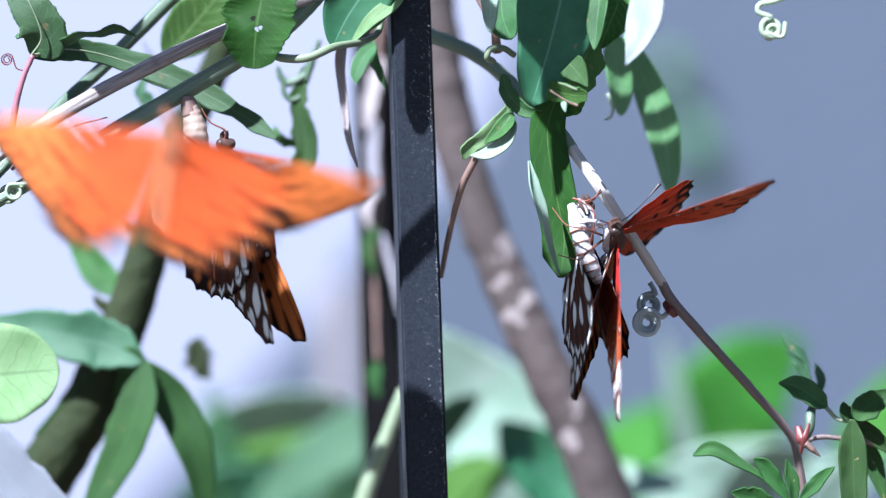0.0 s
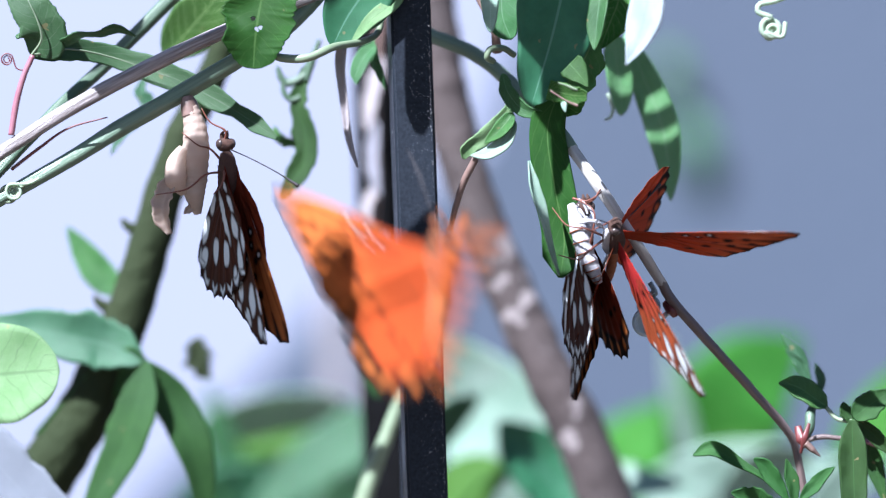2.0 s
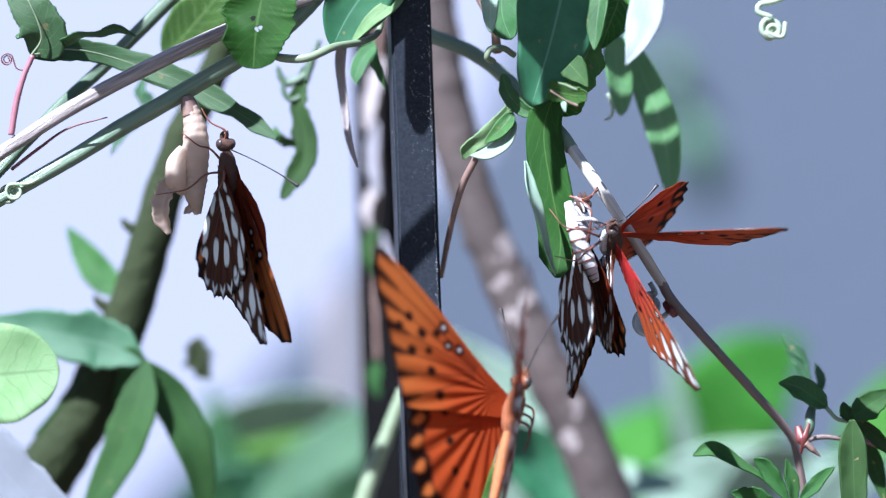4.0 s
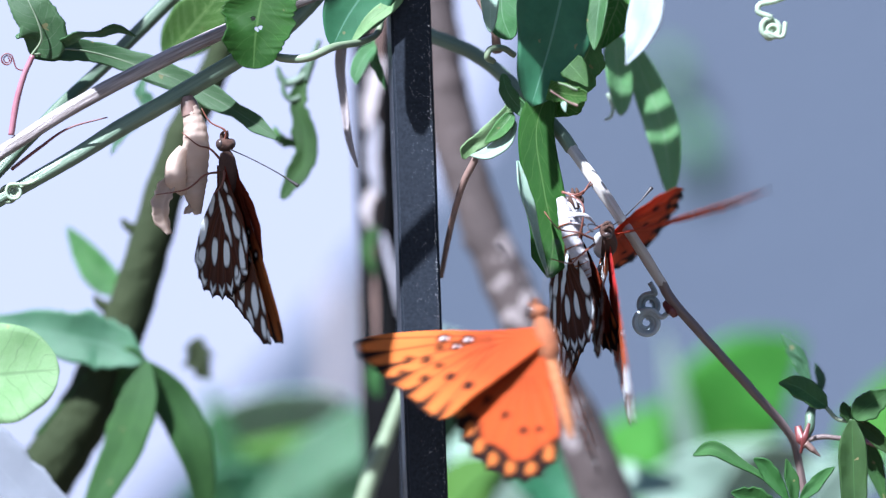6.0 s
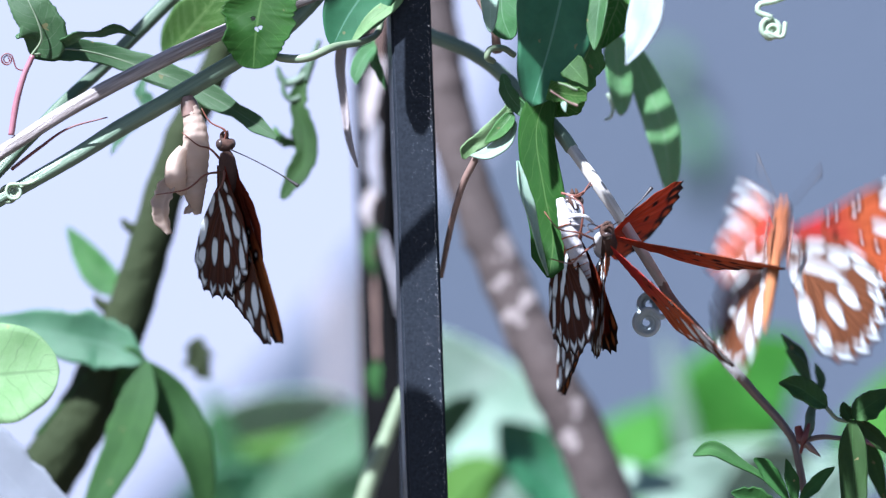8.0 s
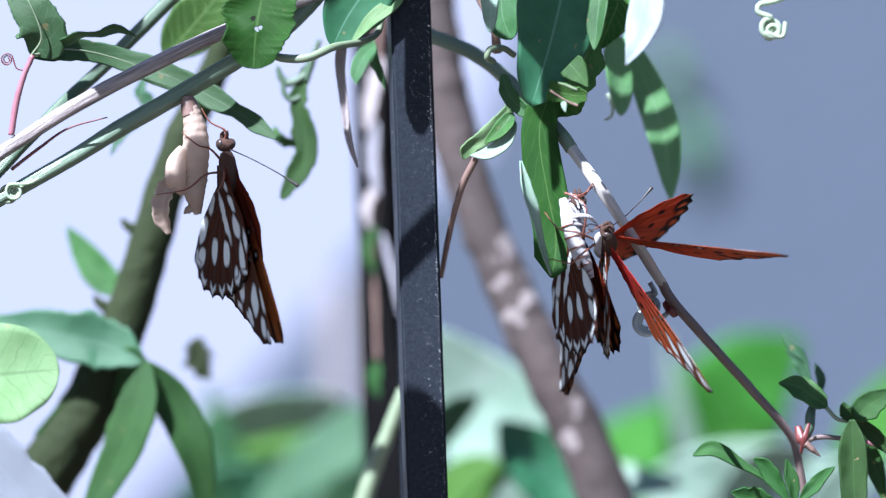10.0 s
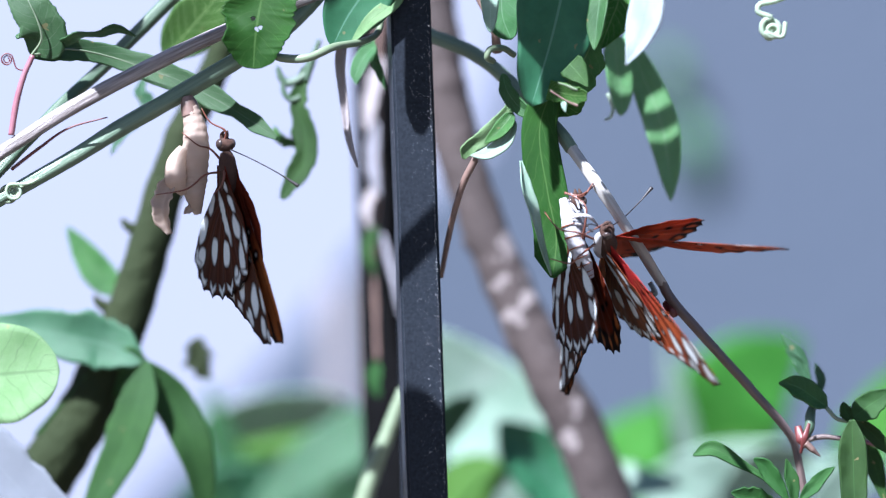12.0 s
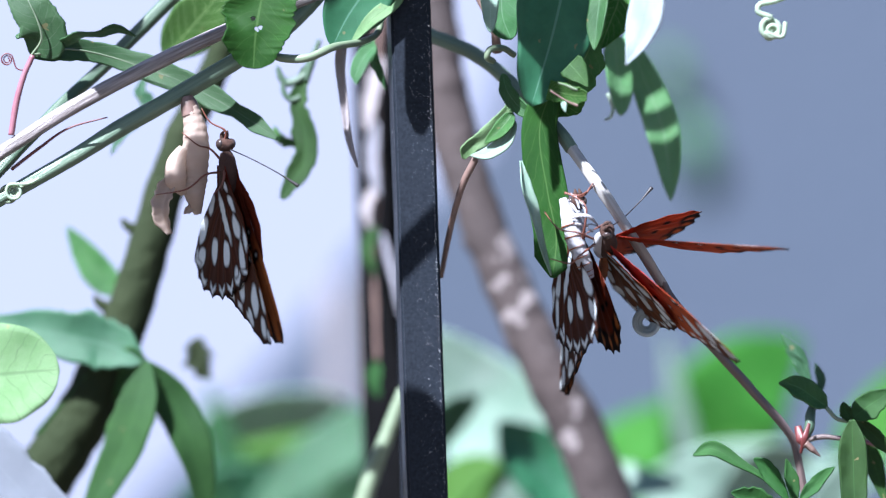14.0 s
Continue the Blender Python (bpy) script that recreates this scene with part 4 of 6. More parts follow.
for i, (a, b, half, far) in enumerate((
        ((-60.0, 2.0, 20.2), (-42.5, 2.0, 30.4), 3.8, 90), ((-43.6, -4.0, 23.7), (-34.0, -6.0, -25.0), 8.2, 150), ((-33.3, -13.0, 0.1), (-29.4, -14.0, -22.6), 6.5, 154), ((-46.3, 10.0, 4.4), (-45.0, 10.0, -10.6), 3.4, 146), ((-44.5, 4.0, 3.5), (-42.0, 4.5, -13.0), 3.4, 132),
        ((-54.4, -3.0, 34.5), (-15.3, 6.0, 51.0), 1.1, 82),
        ((-74.0, 15.0, 26.0), (-56.0, 16.0, 43.0), 2.2, 84))):
    shade_leaf(vine, a, b, half, far, seed=i * 1.7)
for i, (a, b, half, far) in enumerate((
        ((23.6, -5.0, 54.5), (21.0, -5.0, 23.6), 3.0, 84), ((9.0, -5.0, 41.9), (23.6, -5.0, 41.9), 2.4, 76), ((26.0, 0.0, -3.9), (24.4, 4.0, -31.6), 7.6, 150), ((23.6, 10.0, -8.4), (21.6, 16.0, -32.1), 3.2, 168), ((30.1, -6.0, -5.1), (27.3, -5.0, -23.9), 4.2, 158), ((55.6, -26.0, -17.2), (75.9, -26.0, -33.5), 8.0, 172),
        ((44.1, 6.0, -11.0), (68.3, 10.0, -41.5), 3.0, 135),
        ((-3.4, 8.0, -26.5), (-0.4, 8.0, -59.4), 5.6, 176),
        ((11.2, 4.0, 40.3), (12.8, 5.0, 25.5), 3.0, 98),
        ((31.3, 4.0, 50.9), (30.3, 4.0, 34.0), 2.6, 90), ((-3.1, 24.0, 41.9), (12.5, 16.0, 32.3), 2.0, 100))):
    shade_leaf(vine_r, a, b, half, far, seed=20 + i * 1.3)

# two unseen leaves added so that sharp shadow edges fall on the front post
shade_leaf(vine_r, (-4.9, 8.0, 59.6), (-4.7, 8.0, 22.2), 2.35, 52, taper=[1, 1, 1, 1, 1, 1, 1, 1, 1, 1, 1, 1, 0.97, 0.85, 0.3])
shade_leaf(vine_r, (-13.2, 8.0, -10.0), (3.3, 8.0, 12.3), 2.5, 84, taper=[0.2, 0.8, 1, 1, 1, 1, 0.9, 0.3])
# unseen leaves added to stripe the broad and slender leaves and the pale stem
for a, b, half, far in (((4.0, 21.0, 38.4), (20.5, 6.0, 23.6), 2.0, 100), ((19.0, 5.5, 25.0), (23.0, 4.0, 19.4), 1.6, 88), ((12.0, -7.0, 40.6), (21.0, -7.0, 40.6), 4.6, 76), ((18.4, -7.0, 37.0), (19.0, -7.0, 24.5), 1.5, 80), ((13.2, -7.0, 38.0), (13.6, -7.0, 25.0), 1.3, 72), ((29.1, 31.0, 28.6), (41.6, 31.0, 39.4), 4.9, 70), ((35.5, 31.0, 21.3), (46.2, 31.0, 30.2), 1.75, 80), ((39.0, 31.0, 11.4), (51.0, 31.0, 22.6), 5.4, 90), ((33.4, 1.0, 6.4), (38.8, 4.0, -2.6), 1.9, 92), ((40.3, 4.5, -5.0), (46.5, 6.5, -14.0), 2.2, 104)):
    shade_leaf(vine_r, a, b, half, far, taper=[0.8, 1, 1, 1, 0.8])


# ---- chrysalis husk ----
husk = thing("chrysalis_husk", (-47.6, 0.0, 27.9), "empty papery beige chrysalis husk hanging from the stem", "chrysalis")
bm = bmesh.new()
tube(bm, [(-47.4, 0.0, 27.9), (-46.9, 0.0, 25.9), (-46.2, 0.0, 22.2), (-46.0, 0.0, 17.5), (-46.3, 1.0, 13.3), (-46.3, 1.0, 10.1), (-45.8, 2.0, 6.6)], [0.9, 1.6, 2.2, 2.45, 2.5, 2.0, 0.7], sides=20, n=90, rough=0.10, ribs=0.028)
part("shell", bm, HUSK, husk)
part("shell_flap", tube(bmesh.new(), [(-48.1, -1.0, 18.8), (-49.6, -1.0, 15.9), (-49.6, -1.0, 12.9), (-48.2, 0.0, 10.4)], [1.0, 2.0, 2.2, 0.8], sides=20, n=40, rough=0.14), HUSK, husk, "bulging wing case")
leaf(husk, "shell_flap", HUSK, ([(-50.3, 0.0, 12.9), (-51.5, -1.0, 10.1), (-52.1, -1.0, 6.6), (-50.9, 0.0, 2.8)], 1.9, dict(roll=20, cup=0.8, teeth=0.3, wave=0.3, taper=[0.5, 0.9, 1.0, 0.95, 0.7, 0.25])), label="torn hanging wing case")
leaf(husk, "shell_flap", HUSK, ([(-46.0, 2.0, 9.6), (-46.8, 1.0, 8.0), (-48.3, 1.0, 6.6)], 1.1, dict(roll=-20, cup=0.5, teeth=0.5)), label="torn edge of the shell")
rod(husk, "stalk", STEM_BROWN, [(-47.7, 0.0, 28.5), (-47.4, 0.0, 27.3), (-46.8, 0.0, 25.0)], [0.9, 1.55, 1.8], rough=0.2)


# ---- butterflies ----
FW_UP, FW_LO = [(0, 1.0), (8, 5.6), (16, 11.2), (24, 16.2), (29, 18.8), (31.8, 19.6)], [(0, -2.8), (7, -3.6), (14, -4.2), (20.5, -5.0), (23.3, -3.2), (25.2, 0.6), (27.2, 5.4), (29.8, 11.0), (32.2, 16.4), (31.8, 19.6)]
HW_UP, HW_LO = [(0, 1.6), (6, 3.0), (12, 3.2), (17.5, 0.8), (20.5, -3.2)], [(0, -4.0), (0.6, -9), (1.6, -16), (4.5, -21.0), (9.5, -21.6), (14.5, -18.4), (18.4, -13.2), (20.4, -7.6), (20.5, -3.2)]
FW_ROOT, HW_ROOT = Vector((1.2, 4.4, 1.0)), Vector((1.2, 2.0, 0.1))


def curve2(pts, n):
    return np.array([(p.x, p.y) for p in spline([(x, y, 0) for x, y in pts], n)])


def soft(d, w=0.22):
    return np.clip(0.5 - d / w * 0.5, 0, 1)[..., None]


def spot(x, y, cx, cy, length, width, angle):
    c, s = math.cos(angle), math.sin(angle)
    dx, dy = x - cx, y - cy
    a, b = (dx * c + dy * s) / length, (-dx * s + dy * c) / width
    return (np.sqrt(a * a + b * b) - 1) * min(length, width)


def over(col, mask, c):
    return col * (1 - mask) + np.array(c) * mask


# silver marks under a hindwing: from, to, half width
HIND_MARKS = ((0.4, -4.6, 2.0, -8.2, 0.95), (1.8, -10.3, 3.0, -15.8, 1.45), (1.8, -2.6, 11.4, -4.0, 0.95), (4.6, 0.5, 8.2, 1.5, 0.8), (0.6, 0.0, 3.2, 0.9, 0.6), (8.7, 0.2, 13.2, -0.4, 1.2),
              (14.0, -0.6, 18.8, -3.2, 1.05), (13.2, 2.0, 16.6, 0.7, 0.6), (7.0, -9.6, 9.7, -13.3, 1.2), (10.1, -6.0, 13.5, -8.8, 1.3), (5.0, -15.6, 6.0, -19.4, 1.25), (16.4, -5.6, 18.7, -7.2, 0.7))
# silver marks at the tip of a forewing, beneath
FORE_MARKS = ((21.6, 11.6, 27.0, 13.0, 1.25), (22.2, 15.0, 26.0, 16.9, 0.85), (26.2, 9.4, 28.8, 11.6, 0.95), (27.4, 15.4, 30.6, 17.0, 0.95), (19.6, 6.4, 24.6, 6.6, 1.0), (29.6, 18.0, 31.2, 18.9, 0.5))
SHADED_BROWN, SHADED_RED, SUNLIT = 0.5, 0.8, 1.0


def mark(col, x, y, line, ring, colour, dark):
    """A lens-shaped mark with a dark rim."""
    x0, y0, x1, y1, w = line
    a, half = math.atan2(y1 - y0, x1 - x0), math.hypot(x1 - x0, y1 - y0) / 2 + 0.25
    cx, cy = (x0 + x1) / 2, (y0 + y1) / 2
    bend = 0.12 * w * np.sin((x - cx) * 1.3 + (y - cy) * 0.9 + w * 7)
    col = over(col, soft(spot(x, y + bend, cx, cy, half + ring, w + ring, a), 0.3), dark)
    return over(col, soft(spot(x, y + bend, cx, cy, half, w, a), 0.2), colour)


def wing_colours(kind, dorsal, x, y, margin, tone=SUNLIT):
    """The pattern of the scales at points of a wing; margin: distance from the outer edge."""
    BLACK, SILVER = (0.007, 0.004, 0.004), (0.70, 0.75, 0.78)
    # sun and shade put into the tones; the brown one's outer wing is lit
    ORANGE, OUTER, DEEP = {SUNLIT: ((0.36, 0.060, 0.013), (0.47, 0.135, 0.030), (0.27, 0.040, 0.011)),
                           SHADED_RED: ((0.36, 0.050, 0.016), (0.40, 0.085, 0.026), (0.26, 0.035, 0.013)),
                           SHADED_BROWN: ((0.17, 0.026, 0.010), (0.46, 0.150, 0.040), (0.10, 0.018, 0.009))}[tone]
    n = x.shape
    col = np.ones((*n, 3)) * np.array(ORANGE)
    o = (6.0, 3.2) if kind == "forewing" else (3.0, -2.0)
    ang = np.degrees(np.arctan2(y - o[1], x - o[0]))
    rad = np.hypot(x - o[0], y - o[1])
    fan = np.array([33, 27, 20, 12, 2, -10, -24] if kind == "forewing" else [8, -8, -22, -36, -50, -64, -78, -90], float)
    vein = np.min(np.abs(np.radians(ang[..., None] - fan)) * rad[..., None], -1)
    vein = np.where(rad > 2.0, vein, 1.0)
    gap = (fan[:-1] + fan[1:]) / 2
    if kind == "forewing" and dorsal:
        col = over(col, np.clip((rad - 7) / 10, 0, 1)[..., None] * 0.85, OUTER)
        col = over(col, np.clip(1 - rad / 9, 0, 1)[..., None] * 0.6, DEEP)
        col = over(col, soft(vein - 0.14) * 0.75, (0.08, 0.018, 0.008))
        col = over(col, soft(vein - 0.14 - 0.24 * np.clip(3.8 - margin, 0, 3.8), 0.5) * (margin < 4.0)[..., None], BLACK)
        col = over(col, soft(margin - 0.40), BLACK)
        for cx, cy, r in ((20.5, 7.6, 0.85), (22.0, 4.4, 0.85), (17.5, 1.8, 0.8), (15.0, -1.8, 0.8), (23.6, 9.8, 0.8), (18.6, 5.0, 0.6), (25.4, 8.0, 0.7)):
            col = over(col, soft(spot(x, y, cx, cy, r * 1.2, r, 0.4), 0.3), BLACK)
        for cx, cy, r in ((16.2, 9.4, 1.15), (12.2, 6.4, 1.1), (14.6, 6.6, 1.0), (17.4, 8.2, 0.8)):
            col = over(col, soft(spot(x, y, cx, cy, r, r * 0.85, 0.5), 0.3), BLACK)
        for cx, cy, r in ((16.2, 9.4, 0.42), (12.2, 6.4, 0.40), (14.6, 6.6, 0.28)):
            col = over(col, soft(spot(x, y, cx, cy, r, r, 0), 0.18), (0.55, 0.52, 0.52))
    elif kind == "forewing":
        base, disc, tip = ((0.42, 0.030, 0.030), (0.40, 0.085, 0.030), (0.085, 0.032, 0.018)) if tone != SHADED_BROWN else ((0.10, 0.014, 0.009), (0.060, 0.022, 0.013), (0.050, 0.020, 0.012))
        col = np.ones((*n, 3)) * np.array(base)
        col = over(col, np.clip((rad - 5) / 7, 0, 1)[..., None], disc)
        col = over(col, np.clip((rad + 0.28 * (y - 3) - 18.5) / 4.5, 0, 1)[..., None], tip)
        col = over(col, soft(vein - 0.32, 0.5) * 0.45, np.array(disc) * 1.25)
        col = over(col, soft(vein - 0.13) * 0.75, np.array(tip) * 0.5)
        for line in FORE_MARKS:
            col = mark(col, x, y, line, 0.28, SILVER, BLACK)
        for line in ((6.0, 3.6, 9.5, 5.4, 0.55), (10.0, 6.4, 13.0, 8.2, 0.6), (9.0, 3.0, 12.0, 3.8, 0.5)) if tone == SHADED_BROWN else ():
            col = mark(col, x, y, line, 0.25, SILVER, BLACK)
        for cx, cy, r in ((9.6, 5.6, 0.95), (11.6, 7.0, 1.0), (15.6, 8.6, 1.25), (16.8, 10.2, 1.1), (11.0, 3.4, 0.8), (16.6, 3.4, 0.85), (20.0, 2.6, 1.0), (14.0, -1.4, 0.8)):
            col = over(col, soft(spot(x, y, cx, cy, r, r * 0.8, 0.5), 0.3), BLACK)
            if r > 0.82:
                col = over(col, soft(spot(x, y, cx, cy, r * 0.45, r * 0.36, 0.5), 0.2) * 0.85, SILVER)
        for g in gap[2:]:
            col = over(col, soft(np.maximum(np.abs(np.radians(ang - g)) * rad - 0.8, np.abs(margin - 1.1) - 0.45), 0.3), SILVER)
        col = over(col, soft(margin - 0.45), BLACK)
    elif dorsal:
        col = over(col, np.clip(1 - rad / 10, 0, 1)[..., None] * 0.6, DEEP)
        col = over(col, soft(vein - 0.12) * 0.55, (0.12, 0.03, 0.01))
        col = over(col, soft(margin - 3.5 + 0.5 * np.cos(np.radians(ang) * 12), 0.5), BLACK)
        for g in gap:
            m = soft(np.hypot(np.radians(ang - g) * rad, margin - 1.85) - 0.98, 0.4)
            col = over(col, m, np.array(OUTER) * 0.95)
        for cx, cy, r in ((10.5, -7.5, 0.8), (8.0, -12.0, 0.75), (13.0, -3.0, 0.85), (5.0, -13.5, 0.6)):
            col = over(col, soft(spot(x, y, cx, cy, r, r, 0.0), 0.35), BLACK)
    else:
        brown = np.array((0.130, 0.048, 0.022)) if tone != SHADED_BROWN else np.array((0.052, 0.016, 0.009))
        col = np.ones((*n, 3)) * brown
        col = over(col, np.clip((rad - 13) / 5, 0, 1)[..., None] * 0.5, brown * 0.45)
        col = over(col, soft(vein - 0.45, 0.7) * 0.55, brown * 0.5)
        col = over(col, soft(vein - 0.12) * 0.9, brown * 1.9)
        mid = np.min(np.abs(np.radians(ang[..., None] - gap)) * rad[..., None], -1)
        col = over(col, soft(mid - 0.10, 0.2) * ((rad > 6) & (rad < 14))[..., None] * 0.6, brown * 2.0)
        for line in HIND_MARKS:
            col = mark(col, x, y, line, 0.34, SILVER, BLACK)
        for g in gap:
            d = np.abs(np.radians(ang - g)) * rad
            m = soft(np.maximum(d - 1.35, np.abs(margin - 0.95 - 0.45 * d) - 0.48), 0.3)
            rim = soft(np.maximum(d - 1.6, np.abs(margin - 0.95 - 0.45 * d) - 0.8), 0.3)
            col = over(over(col, rim, BLACK), m, SILVER)
        col = over(col, soft(margin - 0.40), BLACK)
    return np.clip(col, 0, 1)


def wing_mesh(kind, side, tone):
    up, lo = (FW_UP, FW_LO) if kind == "forewing" else (HW_UP, HW_LO)
    ns, nv = (190, 110) if kind == "forewing" else (150, 130)
    a, b = curve2(up, ns), curve2(lo, ns)
    # scallops along the outer edge
    k0 = 0.44 if kind == "forewing" else 0.36
    depth = 0.4 if kind == "forewing" else 1.0
    s = np.linspace(0, 1, ns)
    run = np.clip((s - k0) / (0.97 - k0), 0, 1)
    tang = np.gradient(b, axis=0)
    norm = np.stack([-tang[:, 1], tang[:, 0]], 1) / np.maximum(np.linalg.norm(tang, axis=1), 1e-6)[:, None]
    b = b + norm * (depth * np.abs(np.sin(run * math.pi * (6 if kind == "forewing" else 7))) ** 0.7 * (run > 0) * (run < 1))[:, None]
    v = np.linspace(0, 1, nv)[None, :, None]
    pts = a[:, None, :] * (1 - v) + b[:, None, :] * v
    x, y = pts[..., 0], pts[..., 1]
    edge = b[int(ns * (k0 - 0.03)):]
    margin = np.full(x.shape, 99.0)
    for e in edge[::2]:
        margin = np.minimum(margin, np.hypot(x - e[0], y - e[1]))
    reach = np.hypot(x, y)
    ang = np.arctan2(y - 1, x - 3)
    lift = 0.0 if kind == "forewing" else -0.55
    z = lift * np.clip(reach / 8, 0, 1) + 0.10 * np.sin(ang * 26) * np.clip(reach / 12, 0, 1) + 0.35 * np.sin(np.clip(reach / 36, 0, 1) * math.pi)
    verts, faces, cols = [], [], []
    n = ns * nv
    for dorsal in (True, False):
        verts += list(zip((x * side).ravel(), y.ravel(), (z + (0.04 if dorsal else -0.04)).ravel()))
        cols.append(wing_colours(kind, dorsal, x, y, margin, tone).reshape(-1, 3))
    idx = np.arange(n).reshape(ns, nv)
    quads = np.stack([idx[:-1, :-1], idx[1:, :-1], idx[1:, 1:], idx[:-1, 1:]], -1).reshape(-1, 4)
    top = quads if side < 0 else quads[:, ::-1]
    low = (quads[:, ::-1] if side < 0 else quads) + n
    rim = [*idx[0, :], *idx[1:, -1], *idx[-1, -2::-1], *idx[-2:0:-1, 0]]
    walls = [(rim[i], rim[(i + 1) % len(rim)], rim[(i + 1) % len(rim)] + n, rim[i] + n) for i in range(len(rim))]
    me = bpy.data.meshes.new(kind)
    me.from_pydata([Vector(p) * MM for p in verts], [], [tuple(int(i) for i in q) for q in (*top, *low, *walls)])
    layer = me.color_attributes.new("scales", "FLOAT_COLOR", "POINT")
    rgba = np.ones((2 * n, 4))
    rgba[:, :3] = np.concatenate(cols)
    layer.data.foreach_set("color", rgba.ravel())
    me.polygons.foreach_set("use_smooth", [True] * len(me.polygons))
    me.materials.append(WING)
    me.update()
    return me


# one orange pattern: sunlit tone in flight, shade put into the other two tones
WINGS = {(kind, side, tone): wing_mesh(kind, side, tone) for tone in (SUNLIT, SHADED_RED, SHADED_BROWN) for kind in ("forewing", "hindwing") for side in (-1, 1)}


def wing_pose(side, hind, flap, sweep, twist):
    root = HW_ROOT if hind else FW_ROOT
    turn = Matrix.Rotation(radians(-flap * side), 4, "Y") @ Matrix.Rotation(radians(twist), 4, "X") @ Matrix.Rotation(radians(-sweep * side), 4, "Z")
    return Matrix.Translation(Vector((root.x * side, root.y, root.z)) * MM) @ turn


def ball(bm, at, r, stretch=(1, 1, 1)):
    made = bmesh.ops.create_uvsphere(bm, u_segments=16, v_segments=10, radius=1.0)
    bmesh.ops.transform(bm, matrix=Matrix.Translation(at) @ Matrix.Diagonal((r * stretch[0], r * stretch[1], r * stretch[2], 1)), verts=made["verts"])
    return bm


FEELERS = [[(0.5 * s, 9.0, 1.0), (2.2 * s, 13.0, 2.4), (4.0 * s, 17.0, 3.4), (5.6 * s, 20.0, 4.0)] for s in (-1, 1)]


def butterfly(label, tone=SUNLIT, thorax=FUR, abdomen=FUR_YELLOW, belly=None, legs=(), antennae=FEELERS, tail=((0, -0.2, 0.1), (0, -4, 0.0), (0, -8, -0.3), (0, -12, -0.7), (0, -15, -1.1)), girth=(0.9, 1.05, 1.0, 0.8, 0.35)):
    t = new("butterfly")
    t.empty_display_size = 0.01
    tagged(t, label, "butterfly", "butterflies")
    part("thorax", tube(bmesh.new(), [(0, 6.9, 0.3), (0, 5.5, 0.6), (0, 3.0, 0.7), (0, 0.6, 0.3), (0, -0.8, 0.0)], [1.0, 1.55, 1.75, 1.6, 1.0], sides=18, n=26, rough=0.12), thorax, t, "furry thorax", local=True)
    part("abdomen", tube(bmesh.new(), tail, girth, sides=18, n=44, rough=0.08, ribs=0.05), abdomen, t, "soft segmented abdomen", local=True)
    if belly:
        part("chest", tube(bmesh.new(), [(0, 7.2, -0.6), (0, 5.0, -1.1), (0, 2.0, -1.2), (0, -1.0, -0.8)], [0.6, 1.2, 1.35, 0.9], sides=16, n=24, rough=0.3), belly, t, "white furry chest", local=True)
    head = part("head", ball(bmesh.new(), (0, 8.3, 0.4), 1.6, (1.1, 0.85, 0.95)), thorax, t, local=True)
    for side in (-1, 1):
        part("eye", ball(bmesh.new(), (1.25 * side, 8.5, 0.5), 0.98, (0.7, 1, 1)), EYE_MAT, head, "glossy brown eye", local=True)
        part("palp", tube(bmesh.new(), [(0.4 * side, 8.8, -0.2), (0.45 * side, 10.2, 0.2), (0.4 * side, 10.9, 0.9)], [0.5, 0.45, 0.15], sides=8), thorax, head, local=True)
    for pts in antennae:
        part("antenna", tube(bmesh.new(), pts, [0.13, 0.12, 0.12, 0.13, 0.40], sides=8, n=40), LEG_DARK, t, "thin clubbed antenna", local=True)
    for pts in legs:
        part("leg", tube(bmesh.new(), pts, [0.26, 0.2, 0.15, 0.1], sides=8, n=24), LEG, t, "slender orange-brown leg", local=True)
    wings = {}
    for side in (-1, 1):
        for kind in ("forewing", "hindwing"):
            w = new(kind, WINGS[kind, side, tone])
            w.parent = t
            tagged(w, "orange wing with black spots, silver-spotted beneath" if tone != SHADED_BROWN else "wing toned brownish red for shade, silver-spotted beneath")
            wings[kind, side] = w
    return t, wings


CLINGER_TAIL = [(3.1, 9.7, -0.5), (2.5, 6.3, -3.3), (1.7, 2.8, -5.6), (0.5, -0.4, -7.4), (-0.7, -3.2, -8.4)]
TUCKED = [[(0.9 * s, y, -1.2), (2.0 * s, y - 0.4, -2.6), (2.2 * s, y - 3.0, -3.2), (2.0 * s, y - 5.0, -3.0)] for s in (-1, 1) for y in (5.0, 3.4, 1.8)]
flyer, flyer_wings = butterfly("bright orange butterfly in flapping flight", legs=TUCKED)
flyer.scale = (1.08, 1.08, 1.08)
hanger, hanger_wings = butterfly("fresh butterfly hanging closed-winged from its chrysalis husk", tone=SHADED_BROWN, thorax=FUR_BROWN, abdomen=FUR_BROWN, antennae=[[(-0.3, 7.3, 2.9), (3.0, 4.9, 5.9), (6.5, 2.0, 8.9), (9.2, -0.5, 10.9)]], legs=[[(-0.6, 4.8, 0.4), (-3.1, 7.7, 0.2), (-5.7, 8.5, 0.5), (-7.9, 11.1, -1.3)], [(-0.9, 3.3, 0.2), (-5.1, 2.9, 1.3), (-8.7, 0.5, 0.4), (-13.3, -0.1, -3.3)], [(-0.3, 8.8, 0.6), (-0.5, 10.9, 1.7), (-2.8, 12.7, 0.4), (-4.1, 15.4, -0.3)], [(-1.0, 3.7, 1.3), (-2.1, 2.1, 2.9), (-2.7, 0.6, 2.6), (-4.0, -0.8, 1.9)]])
